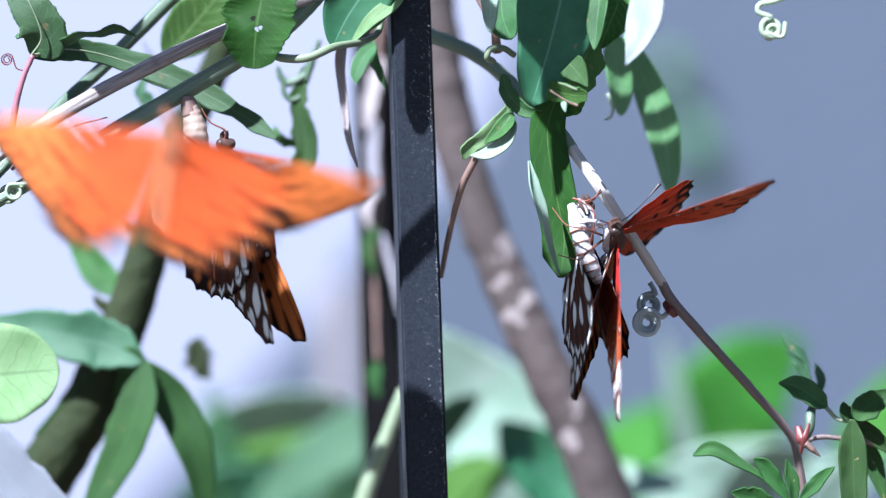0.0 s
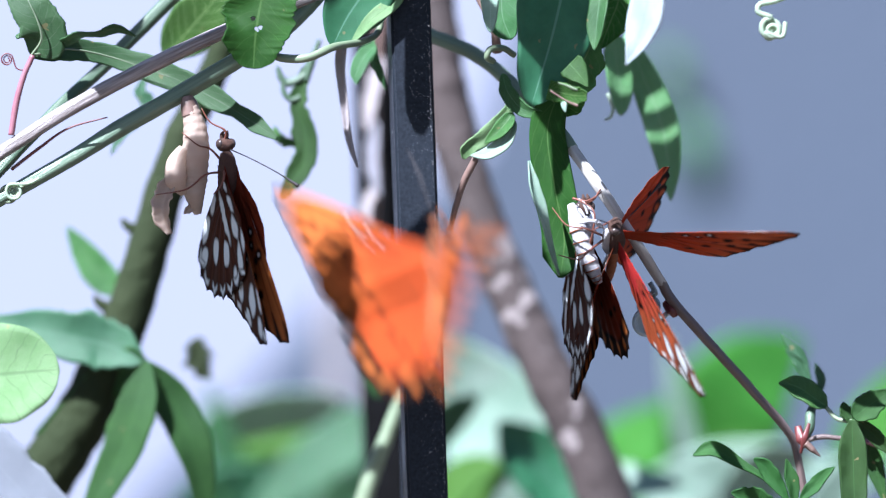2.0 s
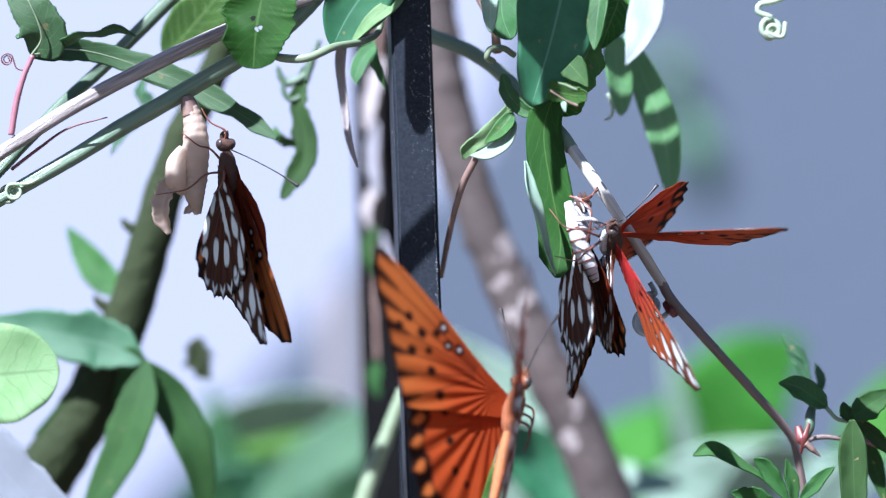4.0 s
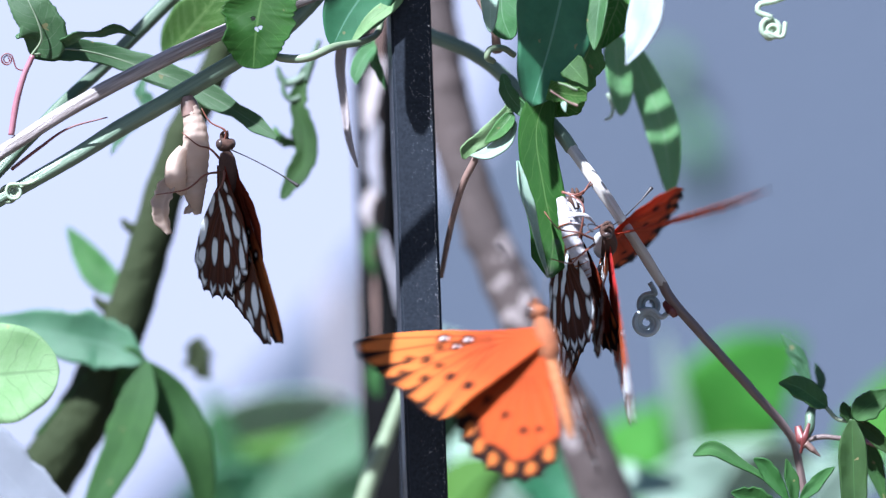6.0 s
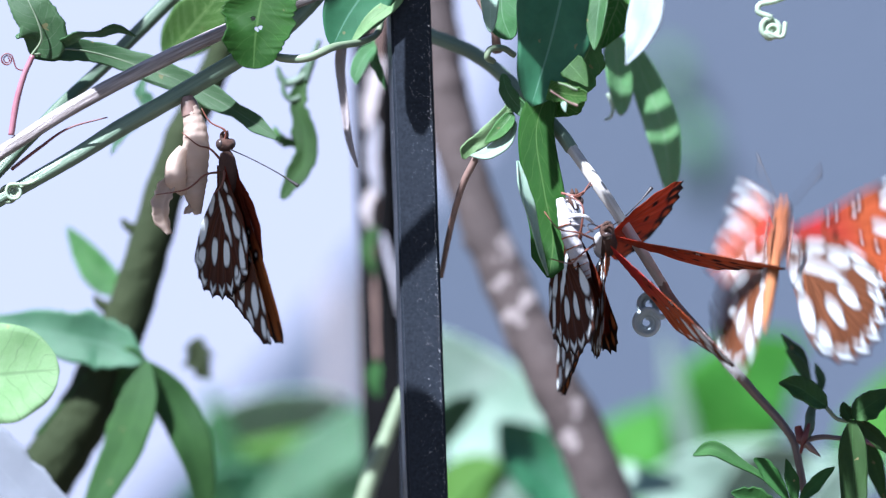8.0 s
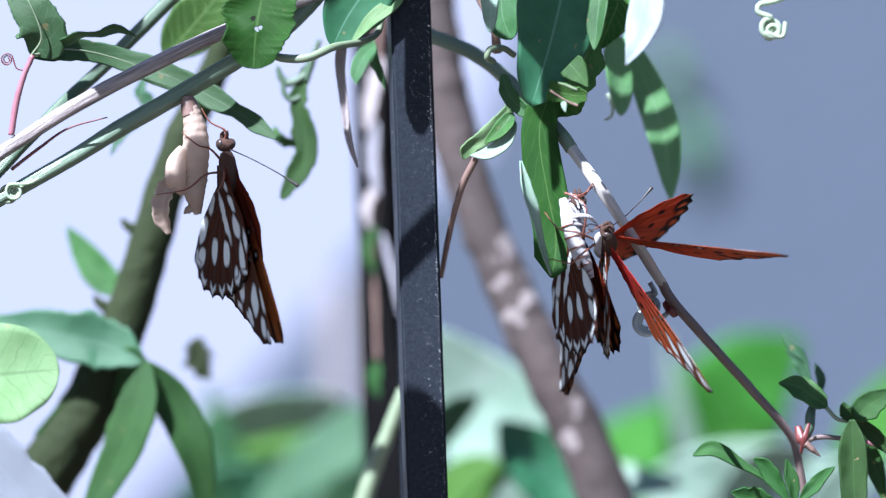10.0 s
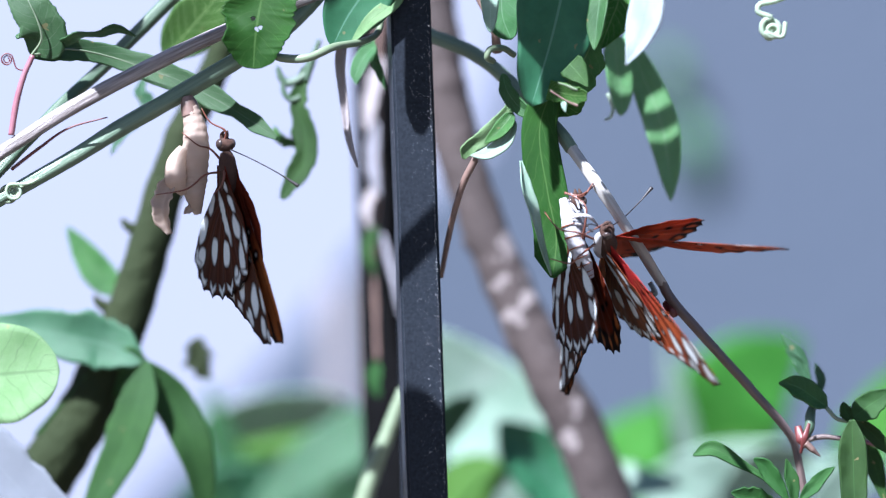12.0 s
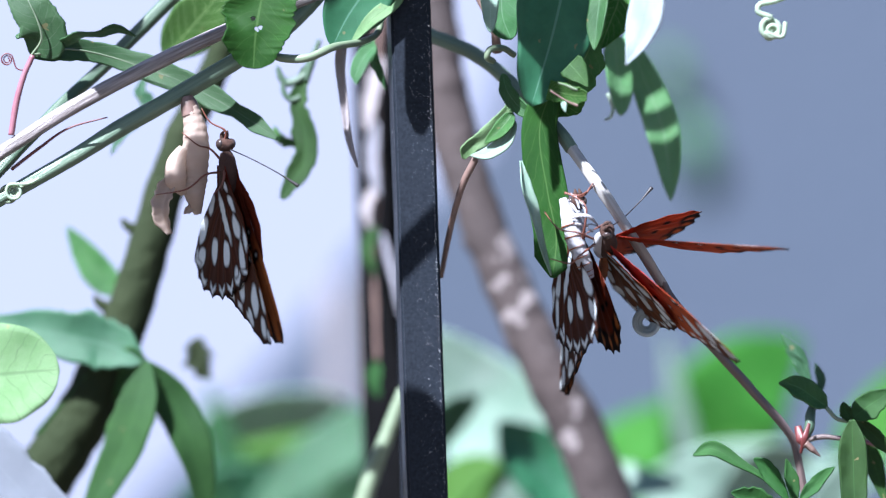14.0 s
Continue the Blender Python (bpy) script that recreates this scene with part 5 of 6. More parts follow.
clinger, clinger_wings = butterfly("white-bodied butterfly clinging under the hanging leaf", tone=SHADED_BROWN, thorax=FUR_BROWN, abdomen=FUR_WHITE, belly=FUR_WHITE, antennae=(), legs=[[(0.8, 3.6, -6.1), (0.6, 7.2, -6.8), (0.5, 10.4, -5.5), (2.9, 11.2, -1.0)], [(3.0, 11.0, -1.0), (0.8, 11.1, -2.8), (-1.9, 11.6, -1.2), (-3.6, 11.8, 0.7)], [(0.3, 9.6, -0.2), (-0.6, 10.9, -2.1), (-2.0, 12.0, -1.0), (-3.8, 12.0, 1.9)]], tail=CLINGER_TAIL, girth=(0.7, 1.6, 1.7, 1.5, 0.7))
for pts, radii in [([(2.1, 9.2, 0.2), (1.6, 8.7, -1.9), (0.6, 7.2, -3.3)], [0.16, 0.34, 0.18]), ([(2.9, 7.3, -0.9), (1.9, 7.8, -3.9), (0.1, 8.2, -5.1)], [0.18, 0.36, 0.14]), ([(-2.2, 6.3, -5.9), (-0.3, 8.2, -6.7), (1.1, 8.5, -6.2), (2.8, 7.6, -4.9)], [0.15, 0.4, 0.4, 0.2]), ([(3.0, 5.5, -2.9), (1.7, 6.6, -5.3), (-0.3, 6.2, -5.9)], [0.2, 0.4, 0.24]), ([(0.9, 10.2, -2.4), (0.2, 9.4, -4.6), (0.0, 7.9, -5.8)], [0.12, 0.3, 0.2]), ([(1.9, 11.0, -1.2), (1.4, 10.6, -3.1), (1.0, 9.0, -4.2)], [0.12, 0.3, 0.2])]:
    part("fur_tuft", tube(bmesh.new(), pts, radii, sides=10, n=18, rough=0.25), FUR_WHITE, clinger, "white fur tuft", local=True)
CLINGER_LINE = spline(CLINGER_TAIL, 41)
for k, size in ((12, 1.78), (17, 1.77), (22, 1.74), (27, 1.64), (31, 1.52), (35, 1.28), (38, 0.98)):
    c, d = CLINGER_LINE[k], (CLINGER_LINE[k + 1] - CLINGER_LINE[k - 1]).normalized()
    side = d.cross(Vector((0, 0, 1))).normalized()
    fore = side.cross(d)
    arc = [c + side * math.cos(a) * size + fore * math.sin(a) * size for a in np.linspace(2.2, 5.4, 9)]
    part("fur_stripe", tube(bmesh.new(), arc, [0.05, 0.13, 0.16, 0.10, 0.05], sides=6, n=20, rough=0.4), FUR, clinger, "thin orange stripe", local=True)
mate, mate_wings = butterfly("orange butterfly slowly fanning its wings beside the stem", tone=SHADED_RED, thorax=FUR_BROWN, abdomen=FUR, belly=FUR_WHITE, antennae=[[(1.1, 7.0, -0.2), (6.1, 2.3, 2.7), (11.0, 1.2, 6.0), (14.5, 1.8, 8.5)], [(0.3, 9.0, -1.0), (-0.5, 11.2, -3.0), (-1.8, 11.8, -3.3), (-2.2, 11.4, -2.2)]], legs=[[(-0.3, 5.1, -2.1), (-1.6, 9.5, -5.4), (-0.7, 9.1, -9.2), (4.7, 6.3, -12.4)], [(-1.1, 4.6, -2.0), (-5.4, 7.2, -4.6), (-6.4, 5.6, -6.4), (-3.8, 2.4, -10.6)], [(3.2, 5.7, -0.1), (0.2, 9.1, -1.2), (-1.0, 9.7, -2.5), (-1.1, 8.4, -3.8)]])
mate.scale = (0.935, 0.935, 0.935)


# ---- how the butterflies and the hanging leaf move ----
def dense(rows):
    """Adds rows in between where a turn is large."""
    out = [rows[0]]
    for (ta, ma), (tb, mb) in zip(rows, rows[1:]):
        qa, qb = ma.to_quaternion(), mb.to_quaternion()
        n = max(1, math.ceil(qa.rotation_difference(qb).angle / 1.2))
        n = min(n, max(1, round((tb - ta) * FPS)))
        for i in range(1, n):
            f = i / n
            m = qa.slerp(qb, f).to_matrix().to_4x4()
            m.translation = ma.translation.lerp(mb.translation, f)
            out.append((ta + (tb - ta) * f, m))
        out.append((tb, mb))
    return out


def key_four(wings, rows):
    """rows: seconds, then flap, sweep and twist (degrees) of the left forewing, left hindwing, right forewing and right hindwing."""
    order = (("forewing", -1), ("hindwing", -1), ("forewing", 1), ("hindwing", 1))
    for i, (kind, side) in enumerate(order):
        walk(wings[kind, side], dense([(r[0], wing_pose(side, kind == "hindwing", *r[1 + 3 * i:4 + 3 * i])) for r in rows]))


def body_rows(rows):
    """rows: seconds, place in millimetres, turn in degrees."""
    return dense([(r[0], Matrix.LocRotScale(mm(r[1:4]), Euler([radians(a) for a in r[4:7]]), None)) for r in rows])


def motions():
    # seconds; place; turn; flap, sweep and twist of the left fore- and hindwing, then of the right ones
    flight = [
        (0, -47.9, -52, 15.0, 50, 7, 1, -31, 10, 5, -28, 6, -10, -24, 19, -5, -3, 14, 1), (0.1, -38.2, -52, 2.3, 39, -2, -5, -19, 8, -0, -19, 4, -0, -18, -18, 5, -18, -8, 5),
        (0.2, -48.5, -52, -3.4, 40, -4, -12, -22, 18, -11, -22, 8, -11, -18, -23, -7, -18, -10, -7), (0.3, -52.5, -50, 7.3, 51, 15, 14, -8, -17, -4, -8, -8, -4, -15, 16, -16, -15, 7, -16),
        (0.4, -46.2, -47, 12.6, 69, 52, 50, 14, 73, 1, 14, 33, 1, 24, -23, 3, 24, -10, 3), (0.5, -49.8, -45, 8.6, 64, 21, -50, -4, 39, -8, -13, 40, -14, 11, 43, 16, 20, 24, 12),
        (0.6, -50.4, -42, 7.9, 27, 22, -13, -39, 9, 7, -39, 4, 7, -35, 18, 10, -35, 8, 10), (0.7, -47.5, -38, 9.6, 122, 29, -21, 85, 0, 12, 85, 0, 12, 81, 2, 4, 81, 1, 4),
        (0.8, -47.8, -35, 9.3, 21, -44, -23, 12, -8, 0, 12, -4, 0, 12, 0, 0, 12, 0, 0), (0.9, -49.8, -31.5, 9.5, 24, 10, -8, -47, -1, 4, -47, -1, 4, -40, 10, 11, -40, 5, 11),
        (1, -48.2, -23.4, 12.3, 59, 9, -69, 3, 49, -6, 4, 18, -6, 4, 53, 1, 1, 19, 6), (1.1, -49.1, -33.1, 8.8, 44, 37, 12, -50, 11, -10, -50, 5, -10, -47, 19, -5, -47, 9, -5),
        (1.2, -46.3, -31.9, 12.7, 22, -36, -23, 12, -6, 0, 12, -3, 0, 12, 0, 0, 12, 0, 0), (1.3, -48.2, -31.5, 17.9, 34, 28, -7, -54, 2, 6, -54, 1, 6, -45, 8, 12, -45, 4, 12),
        (1.4, -44.9, -31.8, 21.2, 50, 21, 26, -52, -23, -8, -52, -10, -8, -51, -26, -8, -51, -12, -8), (1.5, -46.5, -21.6, 23.7, 69, 46, 13, -49, 6, 13, -70, -15, 29, -13, 9, -18, -19, 6, -10),
        (1.6, -39.2, -31.7, 27, 42, 6, 14, -42, -19, -4, -42, -9, -4, -32, 20, 11, -32, 9, 11), (1.7, -29.6, -26, 43.4, 37, -6, 22, -53, -21, -8, -53, -9, -8, -22, 33, 24, -22, 15, 24),
        (1.8, -38.5, -24.8, 48, 2, 3, 18, -58, -56, 7, -58, -25, 7, -55, -40, 30, -55, -18, 30), (1.9, -11.7, -29.4, 19.4, 50, -11, 17, -58, -2, -35, -58, -1, -35, -45, 53, 5, -45, 24, 5),
        (2, -0.7, -26.5, -5.6, 82, -2, -59, 22, 16, -5, 22, 7, -3, 24, 28, -2, 24, 12, -2), (2.1, 17, -26.3, -31, 42, -15, -6, -48, -10, -4, -48, -4, -4, -46, 16, -2, -46, 7, -2),
        (2.2, 25.8, -25.9, -35.8, 31, 15, 7, -29, -12, -4, -29, -6, -4, -29, -30, -5, -29, -14, -5), (2.3, 35.8, -24.8, -36.7, 20, 2, -10, -29, -5, 14, -29, -2, 14, -35, -30, 4, -35, -13, 4),
        (2.4, 27.3, -28.1, -28.1, 46, 4, -8, -19, 23, -8, -19, 10, -8, -19, -12, -10, -19, -6, -10), (2.5, 23.2, -24.3, -23.2, 97, 37, -28, -17, 30, 9, -16, 4, 11, -5, 11, 12, -17, 9, 9),
        (2.6, 25.7, -19.7, -33.2, 17, -33, -23, 52, 12, 26, 52, 5, 26, 43, 90, 18, 43, 41, 18), (2.7, 31, -25.2, -34.7, 20, 11, 2, -40, -9, 8, -40, -4, 8, -41, -7, 7, -41, -3, 7),
        (2.8, 28, -16, -29.9, 40, 6, -45, 17, -7, 3, 17, -3, 3, -57, -21, -45, -57, -9, -45), (2.9, 34.3, -24.9, -23.2, 39, -4, 8, -32, -17, 4, -32, -8, 4, -22, 16, 17, -22, 7, 17),
        (3, 30.6, -23.8, -19.2, 67, 14, -11, -33, 31, 1, -43, -4, 12, -31, 28, -10, -44, 8, -4), (3.1, 33.3, -25.2, -26.6, 39, -5, 0, -21, -13, 2, -21, -6, 2, -19, 14, 6, -19, 6, 6),
        (3.2, 21.8, -26.6, -32.4, 37, -4, -2, -23, -13, -5, -23, -6, -5, -22, 9, -3, -22, 4, -3), (3.3, 21.8, -25.4, -31.9, 38, -4, -3, 68, 12, 4, 68, 6, 4, 68, 12, 4, 68, 6, 4),
        (3.4, 22, -22.6, -30.7, 39, -4, -4, 16, -0, 4, 16, -0, 4, 16, -0, 4, 16, -0, 4), (3.5, 22.1, -19.7, -29.4, 42, -4, -7, 48, 8, 4, 48, 3, 4, 48, 8, 4, 48, 3, 4),
        (3.6, 22.2, -18.1, -28.7, 45, -3, -10, 42, 6, 4, 42, 3, 4, 42, 6, 4, 42, 3, 4), (3.7, 21.2, -18.2, -29.1, 49, -2, -14, 21, 1, 4, 21, 0, 4, 21, 1, 4, 21, 0, 4),
        (3.8, 18.1, -18.8, -30.3, 54, -1, -19, 65, 12, 4, 65, 5, 4, 65, 12, 4, 65, 5, 4), (3.9, 14.6, -19.5, -31.7, 58, 1, -23, 6, -3, 4, 6, -1, 4, 6, -3, 4, 6, -1, 4),
        (4, 12.2, -19.9, -32.6, 64, 3, -28, 68, 13, 4, 68, 6, 4, 68, 13, 4, 68, 6, 4), (4.1, 12.8, -19.7, -32.4, 68, 6, -33, 15, -1, 4, 15, -0, 4, 15, -1, 4, 15, -0, 4),
        (4.2, 17, -18.4, -30.8, 73, 10, -38, 50, 8, 4, 50, 4, 4, 50, 8, 4, 50, 4, 4), (4.3, 22.4, -16.6, -28.6, 78, 14, -43, 40, 6, 4, 40, 2, 4, 40, 6, 4, 40, 2, 4),
        (4.4, 26.6, -15.3, -27, 82, 18, -47, 23, 1, 4, 23, 0, 4, 23, 1, 4, 23, 0, 4), (4.5, 27.8, -15, -26.9, 87, 22, -51, 64, 12, 4, 64, 5, 4, 64, 12, 4, 64, 5, 4),
        (4.6, 30.1, -15.3, -28.3, 90, 27, -55, 7, -3, 4, 7, -1, 4, 7, -3, 4, 7, -1, 4), (4.7, 33.7, -15.6, -30.5, 94, 31, -58, 69, 13, 4, 69, 6, 4, 69, 13, 4, 69, 6, 4),
        (4.8, 36.7, -15.9, -32.3, 96, 35, -61, 13, -1, 4, 13, -1, 4, 13, -1, 4, 13, -1, 4), (4.9, 37.7, -16.1, -32.9, 99, 39, -63, 52, 8, 4, 52, 4, 4, 52, 8, 4, 52, 4, 4),
        (5, 37, -17.9, -33.5, 101, 42, -65, 38, 5, 4, 38, 2, 4, 38, 5, 4, 38, 2, 4), (5.1, 35.7, -21.2, -34.7, 102, 44, -66, 24, 2, 4, 24, 1, 4, 24, 2, 4, 24, 1, 4),
        (5.2, 34.5, -24.3, -35.7, 103, 46, -67, 63, 11, 4, 63, 5, 4, 63, 11, 4, 63, 5, 4), (5.3, 34, -25.7, -36.2, 103, 46, -68, 56, -19, 2, 56, -8, 2, 53, -2, 2, 53, -1, 2),
        (5.4, 19.3, -25.9, -30.8, 31, 19, 16, -39, -9, -2, -39, -4, -2, -39, -7, -4, -39, -3, -4), (5.5, 16.4, -23.5, -31.9, 95, 29, -42, -3, 24, -5, -0, 15, 1, 11, -13, 19, 11, -6, 19),
        (5.6, 9.2, -24.9, -36.5, 12, 1, -16, -34, -11, 24, -34, -5, 24, -56, -52, -1, -56, -24, -1), (5.7, 14.3, -25.1, -36.5, 27, 7, 0, -32, -2, 10, -32, -1, 10, -33, -1, 8, -33, -0, 8),
        (5.8, 25.3, -22, -32.6, 72, 44, 49, -58, 9, -11, -58, 4, -11, 16, -7, 2, 16, -3, 2), (5.9, 30, -24.7, -28.2, -2, -3, 5, -57, -52, 8, -57, -23, 8, -38, -28, 29, -38, -12, 29),
        (6, 19.2, -25.7, -19.3, 60, -3, 25, -51, 8, -9, -59, 3, -4, -59, 33, -3, -59, 15, -3), (6.1, 17.5, -26.2, -26.5, 33, -6, 14, -35, -14, -11, -35, -7, -11, -25, 24, 10, -25, 11, 10),
        (6.2, 12.4, -24.7, -24.2, 50, -18, -18, 11, -10, -6, 11, -4, -6, 0, 59, -1, 0, 27, -1), (6.3, 17.8, -24.4, -14.6, 27, 29, 7, -32, -11, 17, -32, -5, 17, -35, -16, 20, -35, -7, 20),
        (6.4, 21, -26.4, -31.8, 36, 4, 3, -26, -1, -2, -26, -0, -2, -26, 8, -4, -26, 3, -4), (6.5, 25.4, -14.4, -32.2, -158, -80, -68, 71, -14, 7, 71, -6, 7, 81, 12, -50, 81, 6, -50),
        (6.6, 4.8, -25.7, -33.3, 30, 14, -6, -34, 14, 13, -34, 6, 13, -47, -8, -4, -47, -4, -4), (6.7, 6.7, -24.7, -26.8, 46, -46, -31, 52, -20, -5, 52, -9, -5, 30, 70, -13, 30, 31, -13),
        (6.8, 3.3, -30, -19.2, 58, -6, 1, -32, 17, -21, -32, 8, -21, -30, 28, -17, -30, 12, -17), (6.9, -15.2, -24.8, -7.1, 55, 34, 28, 22, 66, -8, 22, 30, -8, 36, -8, 1, 36, -3, 1),
        (7, -17.3, -23.7, -0.5, 71, 14, -12, -50, 18, 6, -61, -0, 6, -36, 33, -6, -44, 12, -3), (7.1, 4.5, -24.6, -6.1, 69, -40, -36, 47, -23, -7, 47, -10, -7, 25, 62, -14, 25, 28, -14),
        (7.2, 5.4, -24.4, 3.2, 20, -0, 4, -62, -40, 13, -62, -18, 13, -62, -34, 26, -62, -15, 26), (7.3, 16.9, -30.1, 15.2, 59, 6, 6, -13, -2, -12, -13, -1, -12, -15, 26, -10, -15, 12, -10),
        (7.4, 40.9, -24.1, 14.7, 39, 12, -1, -19, 4, 13, -19, 2, 13, -22, -8, 18, -22, -4, 18), (7.5, 64.8, -24.8, 7.8, 55, 4, 2, -17, 15, -4, -24, 10, 3, -10, 21, 1, -9, 5, -2),
        (7.6, 79.7, -26.1, 38.3, -81, -22, -66, 21, -5, 1, 21, -2, 1, 21, -5, 1, 21, -2, 1), (7.7, 78.9, -27.1, 11, 85, -27, 77, -8, 32, 3, -8, 14, 3, 8, 0, 0, 8, 0, 0),
        (7.8, 62.7, -15.6, -9, 40, -29, 143, 51, -22, -13, 51, -10, -13, 52, 48, -1, 52, 21, -1), (7.9, 61.1, -15.8, -12.9, 109, 58, 123, 71, -8, 11, 71, -4, 11, 74, -40, 8, 74, -18, 8),
        (8, 61, -12, -1, 119, -10, 176, 31, -12, 3, 27, -12, 9, 64, -13, 17, 67, 6, -3), (8.1, 63.6, -15.4, 12.9, 155, -2, -176, 44, -12, -12, 44, -5, -12, 45, -17, -11, 45, -8, -11),
        (8.2, 63.9, -15.8, -2.4, 16, -12, 176, 32, -35, 5, 32, -16, 5, 33, -38, 1, 33, -17, 1), (8.3, 68.4, -15, -0.4, 16, -12, 177, 8, -2, 4, 8, -1, 4, 8, -2, 4, 8, -1, 4),
        (8.4, 78.4, -13.1, 4.1, 17, -12, 180, 60, 10, 4, 60, 5, 4, 60, 10, 4, 60, 5, 4), (8.5, 89, -11.1, 8.7, 19, -12, -176, 28, 2, 4, 28, 1, 4, 28, 2, 4, 28, 1, 4),
        (8.6, 95, -10, 11.4, 21, -12, -170, 34, 4, 4, 34, 2, 4, 34, 4, 4, 34, 2, 4), (8.7, 98.3, -9, 13.3, 23, -12, -163, 55, 9, 4, 55, 4, 4, 55, 9, 4, 55, 4, 4),
        (8.8, 108.1, -6.1, 19, 26, -12, -154, 11, -2, 4, 11, -1, 4, 11, -2, 4, 11, -1, 4), (8.9, 119.5, -2.6, 25.6, 28, -13, -145, 70, 13, 4, 70, 6, 4, 70, 13, 4, 70, 6, 4),
        (9, 127.2, -0.3, 30.1, 31, -14, -135, 8, -3, 4, 8, -1, 4, 8, -3, 4, 8, -1, 4), (9.1, 128.4, 0.6, 32.4, 34, -16, -125, 61, 11, 4, 61, 5, 4, 61, 11, 4, 61, 5, 4),
        (9.2, 130.2, 3.2, 41.1, 36, -18, -114, 26, 2, 4, 26, 1, 4, 26, 2, 4, 26, 1, 4), (9.3, 132.7, 6.8, 52.5, 38, -21, -103, 36, 4, 4, 36, 2, 4, 36, 4, 4, 36, 2, 4),
        (9.4, 134.5, 9.4, 61.2, 39, -24, -92, 53, 9, 4, 53, 4, 4, 53, 9, 4, 53, 4, 4), (9.5, 134.3, 9.7, 62.8, 40, -28, -81, 12, -2, 4, 12, -1, 4, 12, -2, 4, 12, -1, 4),
        (9.6, 129, 7.4, 60.9, 40, -31, -70, 69, 13, 4, 69, 6, 4, 69, 13, 4, 69, 6, 4), (9.7, 121.1, 3.9, 58, 39, -34, -60, 7, -3, 4, 7, -1, 4, 7, -3, 4, 7, -1, 4),
        (9.8, 114.4, 1, 55.6, 38, -36, -51, 63, 11, 4, 63, 5, 4, 63, 11, 4, 63, 5, 4), (9.9, 112, -0.2, 54.7, 37, -38, -42, 24, 2, 4, 24, 1, 4, 24, 2, 4, 24, 1, 4),
        (10, 107.7, -5.1, 52.2, 35, -39, -35, 38, 5, 4, 38, 2, 4, 38, 5, 4, 38, 2, 4), (10.1, 100, -13.8, 47.8, 34, -40, -29, 52, 8, 4, 52, 4, 4, 52, 8, 4, 52, 4, 4),
        (10.2, 92.7, -22.1, 43.6, 33, -41, -25, 13, -1, 4, 13, -1, 4, 13, -1, 4, 13, -1, 4), (10.3, 89.4, -25.8, 41.8, 33, -41, -24, 14, -21, 0, 14, -9, 0, 12, 0, 0, 12, 0, 0),
        (10.4, 92.3, -25.7, 19.8, 22, -27, 5, 16, -42, 0, 16, -19, 0, 12, 0, 0, 12, 0, 0), (10.5, 132.4, -5, 52.4, 22, -27, 5, 16, -42, 0, 16, -19, 0, 12, 0, 0, 12, 0, 0),
        (10.6, 124.6, -8, 39.7, 50, -54, -40, 14, -22, 0, 14, -10, 0, 12, 0, 0, 12, 0, 0), (10.7, 92.9, -25.9, 12, 47, -40, -39, 12, -9, 0, 12, -4, 0, 12, 0, 0, 12, 0, 0),
        (10.8, 86.2, -26.4, 28.3, 71, -34, -68, 9, 18, 0, 9, 8, 0, 11, 0, 0, 11, 0, 0), (10.9, 85.4, -25.8, 47.1, 50, -54, -40, 14, -22, 0, 14, -10, 0, 12, 0, 0, 12, 0, 0),
        (11, 96.4, 0, 65.4, 50, -54, -40, 14, -22, 0, 14, -10, 0, 12, 0, 0, 12, 0, 0), (11.2, 118.9, 10, 91.8, 50, -54, -40, 14, -22, 0, 14, -10, 0, 12, 0, 0, 12, 0, 0),
        (11.6, 167.7, 40, 137.3, 50, -54, -40, 14, -22, 0, 14, -10, 0, 12, 0, 0, 12, 0, 0), (12.5, 245.4, 80, 201.9, 50, -54, -40, 14, -22, 0, 14, -10, 0, 12, 0, 0, 12, 0, 0),
        (14, 341.7, 120, 284, 50, -54, -40, 14, -22, 0, 14, -10, 0, 12, 0, 0, 12, 0, 0)]
    walk(flyer, body_rows(flight))
    key_four(flyer_wings, [(r[0], *r[7:]) for r in flight])
    walk(hanger, body_rows([(0, -40.1, 0.6, 11.1, 87.3, -3.4, 29.3), (14, -40.1, 0.6, 11.1, 87.3, -3.4, 29.3)]))
